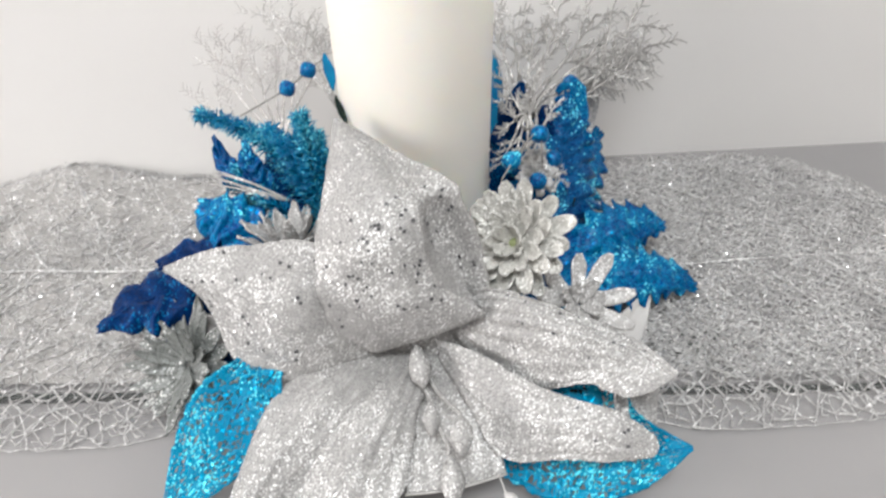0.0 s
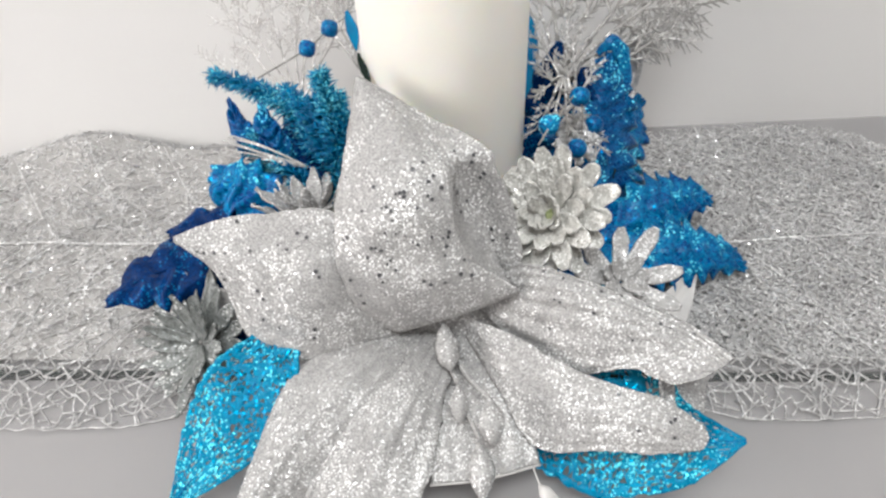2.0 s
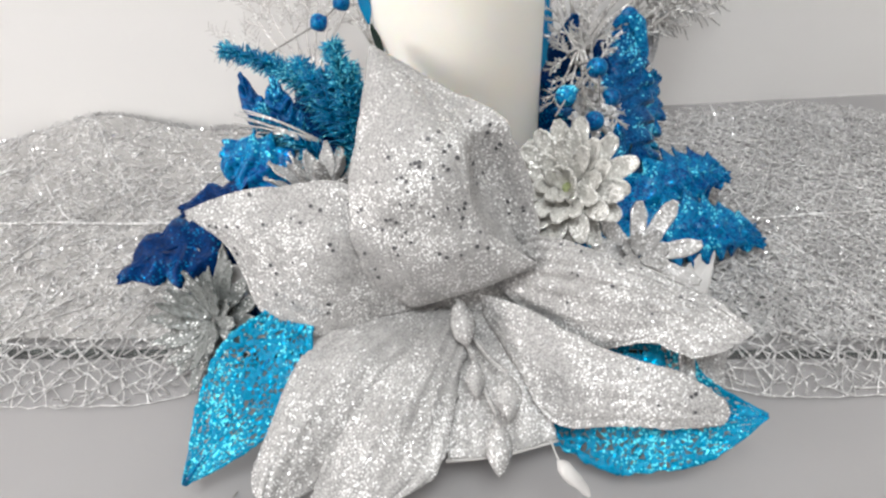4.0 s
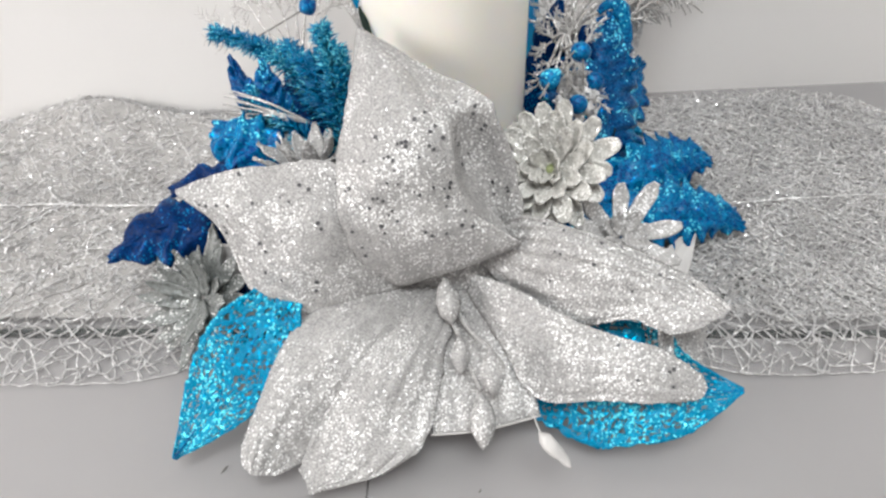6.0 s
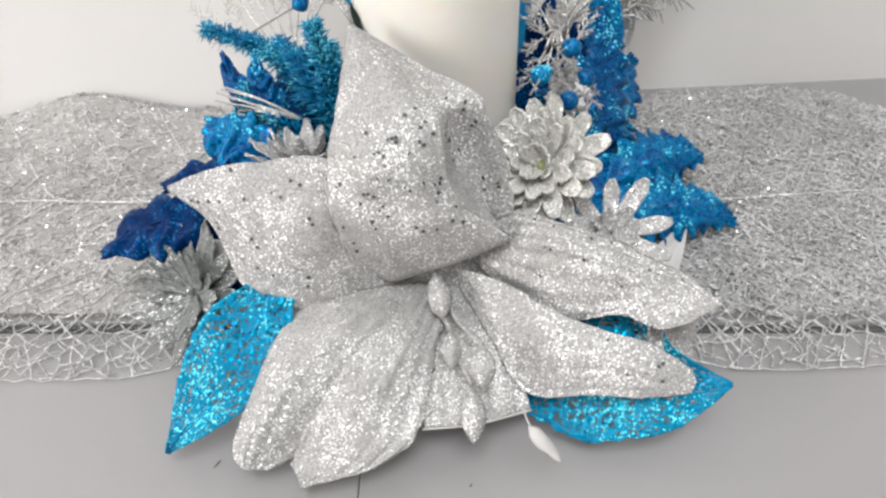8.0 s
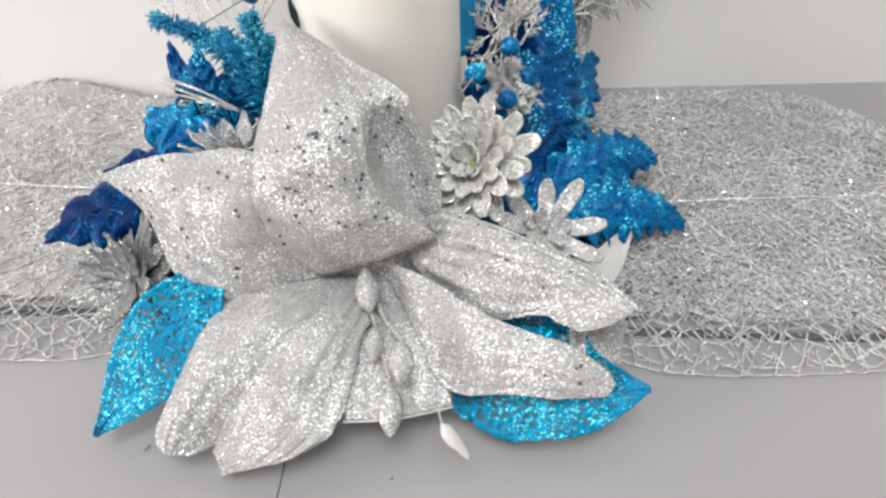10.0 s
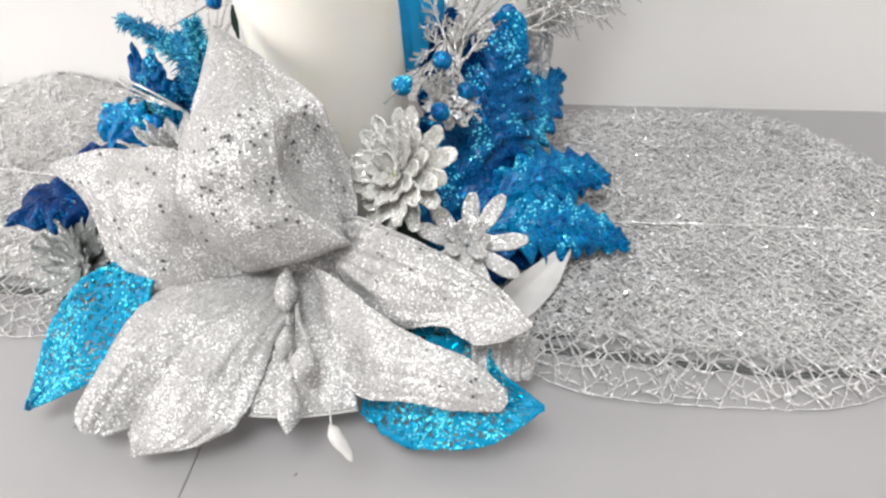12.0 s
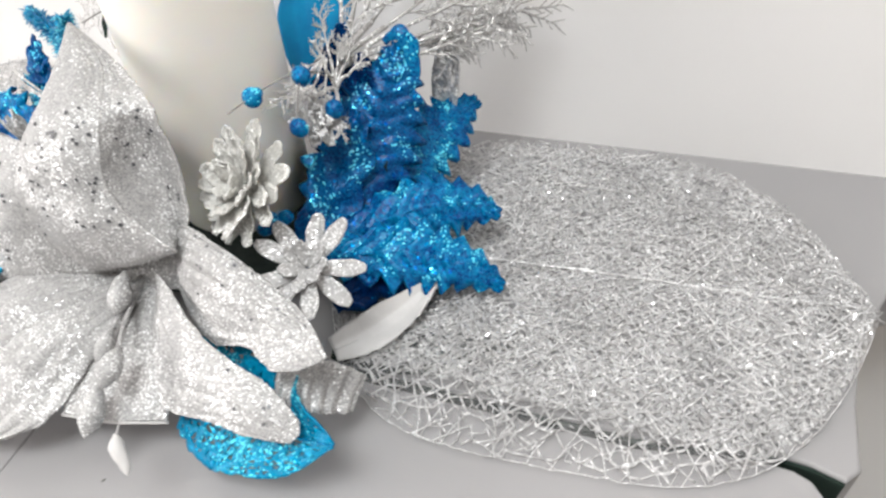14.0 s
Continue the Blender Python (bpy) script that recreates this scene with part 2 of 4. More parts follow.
def box(name, lo, hi, material, parent=None, bevel=0.0, label="", smooth=False):
    bm = bmesh.new()
    bmesh.ops.create_cube(bm, size=1)
    for v in bm.verts:
        v.co = [lo[i] + (v.co[i] + 0.5) * (hi[i] - lo[i]) for i in range(3)]
    if bevel:
        bmesh.ops.bevel(bm, geom=bm.edges[:], offset=bevel, segments=3, affect="EDGES", profile=0.5)
    return part(name, bm, material, parent, label, smooth)


def slab(name, outline, z0, z1, material, parent, bevel=0.002, label=""):
    """A flat panel with a rounded upper edge."""
    bm = bmesh.new()
    f = bm.faces.new([bm.verts.new((x, y, z0)) for x, y in outline])
    up = bmesh.ops.extrude_face_region(bm, geom=[f])["geom"]
    top = [g for g in up if isinstance(g, bmesh.types.BMVert)]
    for v in top:
        v.co.z = z1
    edges = [e for e in bm.edges if all(v.co.z == z1 for v in e.verts)]
    bmesh.ops.bevel(bm, geom=edges, offset=bevel, segments=3, affect="EDGES", profile=0.5)
    return part(name, bm, material, parent, label, False)


# ---- room ----
ROOM = [
    box("floor", (-2, -3, -0.8), (2, 0.8, -0.75), BROWN),
    box("ceiling", (-2, -3, 1.75), (2, 0.8, 1.8), WALL),
    box("wall_west_1", (-2.1, -3, -0.75), (-2, -1.56, 1.75), WALL),
    box("wall_west_2", (-2.1, -0.24, -0.75), (-2, 0.8, 1.75), WALL),
    box("wall_west_3", (-2.1, -1.56, -0.75), (-2, -0.24, 0.14), WALL),
    box("wall_west_4", (-2.1, -1.56, 1.36), (-2, -0.24, 1.75), WALL),
    box("wall_east", (2, -3, -0.75), (2.1, 0.8, 1.75), WALL),
    box("wall_south", (-2.1, -3.1, -0.75), (2.1, -3, 1.75), WALL),
]
wall = box("wall_north", (-2.3, 0.0, -0.75), (2.3, 0.1, 1.75), WALL)
wall.matrix_world = pose(0, 0.3585, 0, 0, 0, 3.4)
for ob in (*ROOM, wall):
    tagged(ob, kind="structure")
tagged(wall, "plain white painted wall behind the table", "wall")
fixture = thing("ceiling_light", (0.05, -0.3, 1.75), "square white ceiling light panel", "lamp")
box("frame", (-0.32, -0.67, 1.70), (0.42, 0.07, 1.75), WALL, fixture, 0.004)

glow, gn, gl, gp = mat("lamp_diffuser")
gp.inputs["Base Color"].default_value = (0.9, 0.9, 0.88, 1)
gp.inputs["Emission Color"].default_value = (1, 0.98, 0.95, 1)
gp.inputs["Emission Strength"].default_value = 3
box("diffuser", (-0.29, -0.64, 1.69), (0.39, 0.04, 1.6995), glow, fixture, 0.003, "glowing white diffuser")
window = new("window_1")
window.location = (-2.05, -0.9, 0.75)
tagged(window, "white framed window in the side wall", "window", kind="structure")
for lo, hi in (((-2.08, -1.56, 0.14), (-2.02, -1.5, 1.36)), ((-2.08, -0.3, 0.14), (-2.02, -0.24, 1.36)), ((-2.08, -1.5, 1.3), (-2.02, -0.3, 1.36)), ((-2.08, -1.5, 0.14), (-2.02, -0.3, 0.2)), ((-2.07, -0.92, 0.2), (-2.03, -0.88, 1.3))):
    box("window_frame", lo, hi, WALL, window, 0.004)
glass, gn, gl, gp = mat("window_glass")
gp.inputs["Transmission Weight"].default_value, gp.inputs["Roughness"].default_value = 1.0, 0.02
for lo, hi in (((-2.053, -1.5, 0.2), (-2.047, -0.92, 1.3)), ((-2.053, -0.88, 0.2), (-2.047, -0.3, 1.3))):
    box("pane", lo, hi, glass, window).visible_shadow = False

# ---- table ----
table = thing("table", (0, 0, -0.75), "smooth pale grey table of three butted panels", "table")
slab("back_panel", [(-1.3, 0.1925), (0.18, 0.1944), (0.205, 0.1972), (0.217, 0.2005), (0.228, 0.2012), (0.24, 0.2004), (0.2515, 0.1972), (0.2565, 0.203), (0.2562, 0.23), (0.259, 0.262), (0.275, 0.3), (0.33, 0.33), (0.6, 0.345), (0.9, 0.43), (-1.3, 0.3)], -0.03, 0, TABLE, table, 0.0015)
slab("front_panel", [(-1.3, -0.4), (-0.0425, -0.4), (-0.0425, 0.188), (-1.3, 0.188)], -0.03, 0, TABLE, table, 0.0006)
slab("front_panel", [(-0.0423, -0.4), (0.245, -0.4), (0.245, 0.18), (0.2435, 0.189), (0.240, 0.1938), (0.234, 0.1962), (0.226, 0.1968), (0.216, 0.196), (0.205, 0.1936), (0.18, 0.1895), (-0.0423, 0.188)], -0.03, 0, TABLE, table, 0.0006)
slab("edge_band", [(-1.3, 0.1906), (0.18, 0.1918), (0.205, 0.1954), (0.217, 0.1986), (0.228, 0.1994), (0.24, 0.1986), (0.2505, 0.1958), (0.2513, 0.1969), (0.24, 0.2001), (0.228, 0.2009), (0.217, 0.2002), (0.205, 0.1969), (0.18, 0.1941), (-1.3, 0.1923)], -0.0298, -0.0012, GREEN, table, 0.0005, "dark green edge strip along the joint")
box("apron", (-1.25, -0.36, -0.09), (0.22, 0.26, -0.031), GREEN, table, 0.002, "dark green underframe seen in the joint")
for x, y in ((-1.2, -0.33), (0.17, -0.33), (-1.2, 0.2), (0.17, 0.2)):
    box("leg", (x, y, -0.75), (x + 0.05, y + 0.05, -0.0895), GREEN, table, 0.003)

# ---- candle and its holder ----
foam = thing("floral_foam", (-0.02, 0.24, 0), "dark green floral foam block under the flowers", "floral foam")
bm = bmesh.new()
bmesh.ops.create_icosphere(bm, subdivisions=4, radius=1)
for v in bm.verts:
    p = v.co.copy()
    p = Vector([math.copysign(abs(c) ** 0.55, c) for c in p])
    v.co = Vector((-0.016 + p.x * 0.046, 0.245 + p.y * 0.04, 0.011 + p.z * 0.0108)) + noise.noise_vector(p * 6) * 0.0015
    v.co.z = max(v.co.z, 0.0005)
part("block", bm, FOAM, foam)

candle = thing("pillar_candle", (-0.0146, 0.2615, 0.0215), "wide ivory wax pillar candle, unlit, among the flowers", "candle")
rings = [(0.0, 0.0303), (0.001, 0.0313), (0.05, 0.0313), (0.1, 0.0313), (0.168, 0.0312), (0.1705, 0.0300), (0.171, 0.027), (0.1695, 0.012), (0.169, 0.001)]
verts, faces = [], []
for z, r in rings:
    for q in range(64):
        g = 2 * math.pi * q / 64
        verts.append((-0.0146 + r * math.cos(g), 0.2615 + r * math.sin(g), 0.0213 + z))
for k in range(len(rings) - 1):
    for q in range(64):
        a, b = k * 64 + q, k * 64 + (q + 1) % 64
        faces.append((a, b, b + 64, a + 64))
faces.append(tuple(range(63, -1, -1)))
faces.append(tuple((len(rings) - 1) * 64 + q for q in range(64)))
link("wax_body", mesh_of("wax_body", verts, faces), WAX, candle)

# ---- large flower ----
flower = thing("amaryllis_flower", (-0.01, 0.19, 0.0), "large silver glitter fabric amaryllis with dark sequins", "artificial flower")

def sheet_point(rows, u, v):
    """A smooth surface through rows of points: u along the rows, v across them."""
    return glide([tuple(glide(r, v)) for r in rows], u)


def petal(rows, seed, veins=6.0, relief=0.0005, wave=0.0008, ragged=0.0008, nu=64, nv=40, material=None, label=""):
    """A crumpled fabric petal with lengthwise veins and a ragged rim; gives the object and its grid of points and normals."""
    rows = [[np.array(p, dtype=float) for p in r] for r in rows]
    base = np.array([[sheet_point(rows, i / nu, j / nv) for j in range(nv + 1)] for i in range(nu + 1)])
    du, dv = np.gradient(base, axis=0), np.gradient(base, axis=1)
    nor = np.cross(dv, du)
    nor /= np.maximum(np.linalg.norm(nor, axis=2, keepdims=True), 1e-12)
    if (nor @ FACE).mean() < 0:
        nor = -nor
    dv /= np.maximum(np.linalg.norm(dv, axis=2, keepdims=True), 1e-12)
    wide = np.linalg.norm(base[:, -1] - base[:, 0], axis=1)
    for i in range(nu + 1):
        fade = min(1.0, wide[i] / 0.02)
        for j in range(nv + 1):
            p, u, v = Vector(base[i, j]), i / nu, j / nv
            z = relief * math.sin(2 * math.pi * veins * v + 3.5 * noise.noise(p * 22) + seed)
            z += 0.6 * relief * math.sin(2 * math.pi * veins * 2.3 * v + 4 * noise.noise(p * 45) + 2 * seed)
            z += wave * (noise.noise(p * 60 + Vector((seed, 0, 0))) + 0.45 * noise.noise(p * 190 + Vector((0, seed, 0))))
            q = base[i, j] + nor[i, j] * z * fade
            if j in (0, nv):
                q = q + dv[i, j] * (1 if j else -1) * ragged * fade * (noise.noise(Vector((u * 14, seed, j))) + 0.9 * noise.noise(Vector((u * 45, seed, j))))
            base[i, j] = q
    verts = [tuple(q) for row in base for q in row]
    faces = [(k, k + 1, k + nv + 2, k + nv + 1) for i in range(nu) for k in range(i * (nv + 1), i * (nv + 1) + nv)]
    ob = link("petal", mesh_of("petal", verts, faces), material or SILVER, flower, label)
    sol = ob.modifiers.new("thickness", "SOLIDIFY")
    sol.thickness, sol.offset = 0.0007, 0
    return ob, base, nor


SEQUIN = mesh_of("sequin", [(0.0007 * math.cos(a * math.pi / 4), 0.0007 * math.sin(a * math.pi / 4), z) for z in (0, 0.0002) for a in range(8)],
                 [tuple(range(7, -1, -1)), tuple(range(8, 16))] + [(a, (a + 1) % 8, 8 + (a + 1) % 8, 8 + a) for a in range(8)])


def sequins(made, count, seed, u0, u1, v0, v1):
    ob, pts, nor = made
    rnd = random.Random(seed)
    nu, nv = pts.shape[0] - 1, pts.shape[1] - 1
    for k in range(count):
        i, j = int(nu * rnd.uniform(u0, u1)), int(nv * rnd.uniform(v0, v1))
        n = Vector(nor[i, j])
        s = link("sequin", SEQUIN, DOT, ob, "" if k else "small dark round sequin", False)
        s.matrix_basis = Matrix.Translation(Vector(pts[i, j]) + n * 0.0006) @ n.to_track_quat("Z", "Y").to_matrix().to_4x4() @ Matrix.Diagonal((*(rnd.uniform(0.6, 1.15),) * 2, 1, 1))


# each petal: rows from tip to base or from base to tip, points across it
HOOD = [
    [(-0.0434, 0.2292, 0.1206), (-0.0431, 0.2287, 0.1210), (-0.0429, 0.2285, 0.1212), (-0.0427, 0.2285, 0.1212), (-0.0426, 0.2286, 0.1211), (-0.0425, 0.2287, 0.1210), (-0.0422, 0.2290, 0.1207)],
    [(-0.0456, 0.2190, 0.1105), (-0.0400, 0.2150, 0.1150), (-0.0325, 0.2152, 0.1152), (-0.0270, 0.2180, 0.1130), (-0.0252, 0.2192, 0.1122), (-0.0235, 0.2203, 0.1112), (-0.0200, 0.2225, 0.1095)],
    [(-0.0480, 0.2060, 0.1000), (-0.0380, 0.1970, 0.1055), (-0.0250, 0.1955, 0.1085), (-0.0160, 0.1985, 0.1080), (-0.0135, 0.2010, 0.1074), (-0.0090, 0.2055, 0.1065), (0.0000, 0.2088, 0.1065)],
    [(-0.0496, 0.1940, 0.0920), (-0.0385, 0.1840, 0.0945), (-0.0235, 0.1850, 0.0990), (-0.0125, 0.1895, 0.0990), (-0.0113, 0.1920, 0.0983), (-0.0088, 0.2035, 0.0960), (0.0045, 0.2050, 0.0985)],
    [(-0.0500, 0.1835, 0.0820), (-0.0360, 0.1795, 0.0825), (-0.0205, 0.1803, 0.0865), (-0.0098, 0.1836, 0.0865), (-0.0085, 0.1862, 0.0862), (-0.0062, 0.2025, 0.0855), (0.0095, 0.2015, 0.0880)],
    [(-0.0475, 0.1790, 0.0690), (-0.0320, 0.1765, 0.0700), (-0.0140, 0.1768, 0.0735), (0.0005, 0.1810, 0.0740), (0.0012, 0.1838, 0.0733), (0.0008, 0.1985, 0.0730), (0.0125, 0.1945, 0.0750)],
    [(-0.0430, 0.1790, 0.0550), (-0.0310, 0.1790, 0.0455), (-0.0140, 0.1800, 0.0520), (0.0100, 0.1815, 0.0630), (0.0098, 0.1838, 0.0632), (0.0060, 0.1950, 0.0620), (0.0128, 0.1905, 0.0670)],
    [(-0.0350, 0.1860, 0.0450), (-0.0270, 0.1885, 0.0430), (-0.0130, 0.1905, 0.0470), (0.0000, 0.1920, 0.0550), (0.0015, 0.1920, 0.0553), (0.0040, 0.1920, 0.0560), (0.0080, 0.1920, 0.0580)],
]
WEST = [
    [(-0.1100, 0.1950, 0.0782), (-0.1098, 0.1945, 0.0776), (-0.1094, 0.1940, 0.0770)],
    [(-0.0930, 0.1985, 0.0835), (-0.0945, 0.1905, 0.0765), (-0.0955, 0.1880, 0.0665)],
    [(-0.0739, 0.1968, 0.0878), (-0.0760, 0.1820, 0.0720), (-0.0862, 0.1764, 0.0481)],
    [(-0.0520, 0.1950, 0.0905), (-0.0570, 0.1775, 0.0700), (-0.0735, 0.1700, 0.0425)],
    [(-0.0400, 0.1880, 0.0780), (-0.0420, 0.1795, 0.0570), (-0.0530, 0.1705, 0.0400)],
    [(-0.0260, 0.1890, 0.0470), (-0.0250, 0.1870, 0.0410), (-0.0300, 0.1820, 0.0360)],
]
SOUTH_WEST = [
    [(-0.0300, 0.1860, 0.0400), (-0.0240, 0.1860, 0.0370), (-0.0180, 0.1840, 0.0350)],
    [(-0.0560, 0.1735, 0.0425), (-0.0420, 0.1680, 0.0445), (-0.0280, 0.1630, 0.0370)],
    [(-0.0689, 0.1640, 0.0395), (-0.0570, 0.1520, 0.0405), (-0.0420, 0.1430, 0.0300)],
    [(-0.0770, 0.1450, 0.0320), (-0.0690, 0.1370, 0.0335), (-0.0540, 0.1310, 0.0205)],
    [(-0.0830, 0.1270, 0.0240), (-0.0765, 0.1235, 0.0245), (-0.0640, 0.1240, 0.0145)],
    [(-0.0832, 0.1205, 0.0195), (-0.0790, 0.1172, 0.0185), (-0.0720, 0.1185, 0.0155)],
]
SOUTH = [
    [(-0.0220, 0.1860, 0.0370), (-0.0160, 0.1840, 0.0360), (-0.0100, 0.1820, 0.0360)],
    [(-0.0380, 0.1600, 0.0395), (-0.0260, 0.1580, 0.0400), (-0.0140, 0.1580, 0.0340)],
    [(-0.0500, 0.1430, 0.0320), (-0.0360, 0.1400, 0.0340), (-0.0175, 0.1400, 0.0260)],
    [(-0.0605, 0.1290, 0.0215), (-0.0430, 0.1265, 0.0240), (-0.0216, 0.1268, 0.0225)],
    [(-0.0640, 0.1215, 0.0145), (-0.0500, 0.1180, 0.0160), (-0.0340, 0.1190, 0.0175)],
    [(-0.0618, 0.1170, 0.0135), (-0.0555, 0.1158, 0.0142), (-0.0455, 0.1162, 0.0152)],
    [(-0.0604, 0.1137, 0.0125), (-0.0598, 0.1134, 0.0125), (-0.0560, 0.1143, 0.0130)],
]
MIDDLE = [
    [(-0.0160, 0.1870, 0.0360), (-0.0100, 0.1870, 0.0360), (-0.0040, 0.1870, 0.0360)],
    [(-0.0180, 0.1600, 0.0315), (-0.0060, 0.1600, 0.0310), (0.0100, 0.1630, 0.0320)],
    [(-0.0190, 0.1450, 0.0260), (-0.0030, 0.1460, 0.0260), (0.0160, 0.1510, 0.0250)],
    [(-0.0180, 0.1319, 0.0212), (0.0000, 0.1345, 0.0208), (0.0190, 0.1412, 0.0189)],
]
SOUTH_EAST = [
    [(-0.0081, 0.1869, 0.0438), (-0.0060, 0.1840, 0.0400), (-0.0060, 0.1820, 0.0370)],
    [(0.0100, 0.1748, 0.0485), (0.0085, 0.1660, 0.0420), (0.0060, 0.1600, 0.0330)],
    [(0.0280, 0.1622, 0.0478), (0.0250, 0.1530, 0.0400), (0.0180, 0.1440, 0.0250)],
    [(0.0445, 0.1558, 0.0452), (0.0430, 0.1480, 0.0405), (0.0400, 0.1405, 0.0290)],
    [(0.0600, 0.1520, 0.0425), (0.0590, 0.1445, 0.0395), (0.0590, 0.1380, 0.0320)],
    [(0.0735, 0.1455, 0.0365), (0.0745, 0.1425, 0.0345), (0.0725, 0.1395, 0.0325)],
]
EAST = [
    [(0.0020, 0.1920, 0.0600), (0.0020, 0.1905, 0.0510), (0.0010, 0.1890, 0.0420)],
    [(0.0132, 0.1897, 0.0698), (0.0170, 0.1810, 0.0600), (0.0120, 0.1760, 0.0390)],
    [(0.0300, 0.1840, 0.0695), (0.0360, 0.1730, 0.0645), (0.0310, 0.1635, 0.0415)],
    [(0.0500, 0.1775, 0.0655), (0.0560, 0.1680, 0.0605), (0.0492, 0.1605, 0.0490)],
    [(0.0680, 0.1700, 0.0610), (0.0690, 0.1630, 0.0560), (0.0618, 0.1540, 0.0490)],
    [(0.0808, 0.1585, 0.0572), (0.0780, 0.1570, 0.0550), (0.0730, 0.1550, 0.0525)],
]
hood = petal(HOOD, 1, 5, 0.00015, 0.0009, nv=64)
sequins(hood, 50, 1, 0.28, 0.8, 0.06, 0.5)
sequins(hood, 16, 2, 0.28, 0.72, 0.72, 0.95)
sequins(petal(WEST, 3, 9, 0.0002, 0.0009), 22, 3, 0.12, 0.7, 0.08, 0.85)
petal(SOUTH_WEST, 4, 6, 0.0003, 0.0009)
petal(SOUTH, 5, 6, 0.0003, 0.0009, ragged=0.0014)
sequins(petal(SOUTH_EAST, 6, 4, 0.0002, 0.0006), 5, 6, 0.5, 0.95, 0.2, 0.8)
sequins(petal(EAST, 7, 7, 0.0004, 0.0006), 12, 7, 0.25, 0.95, 0.1, 0.8)
blade("throat", flower, [(-0.0270, 0.1890, 0.0400), (-0.0120, 0.1915, 0.0400), (0.0030, 0.1910, 0.0430), (0.0130, 0.1860, 0.0480)], [0.005, 0.008, 0.008, 0.005], SILVER, cup=0.1, nu=20, nv=10, seed=12)
tray, _, _ = petal(MIDDLE, 9, 5, 0.0004, nu=32, nv=30)
tubes("rim", tray, [curve_path([(-0.0190, 0.1317, 0.0205), (0.0000, 0.1342, 0.0202), (0.0195, 0.1410, 0.0184)], 0.0006, 0.0006)], WHITE_SILK, 6, "smooth white edge")
for a, b, r in (
        ((-0.0148, 0.1800, 0.0480), (-0.0120, 0.1655, 0.0395), 0.0044), ((-0.0090, 0.1600, 0.0400), (-0.0085, 0.1470, 0.0350), 0.0034),
        ((0.0022, 0.1510, 0.0440), (0.0022, 0.1370, 0.0385), 0.0044), ((-0.0016, 0.1400, 0.0360), (-0.0008, 0.1241, 0.0249), 0.0044)):
    st = spindle("stamen", flower, a, b, r, SILVER, 0.55, rough=0.0006)
    tubes("filament", st, [curve_path([(-0.0172, 0.1899, 0.0360), tuple(0.5 * np.array((-0.0158, 0.1782, 0.0358)) + 0.5 * np.array(a)), a], 0.0011, 0.0008)], SILVER, 6)

# ---- silver net leaves ----


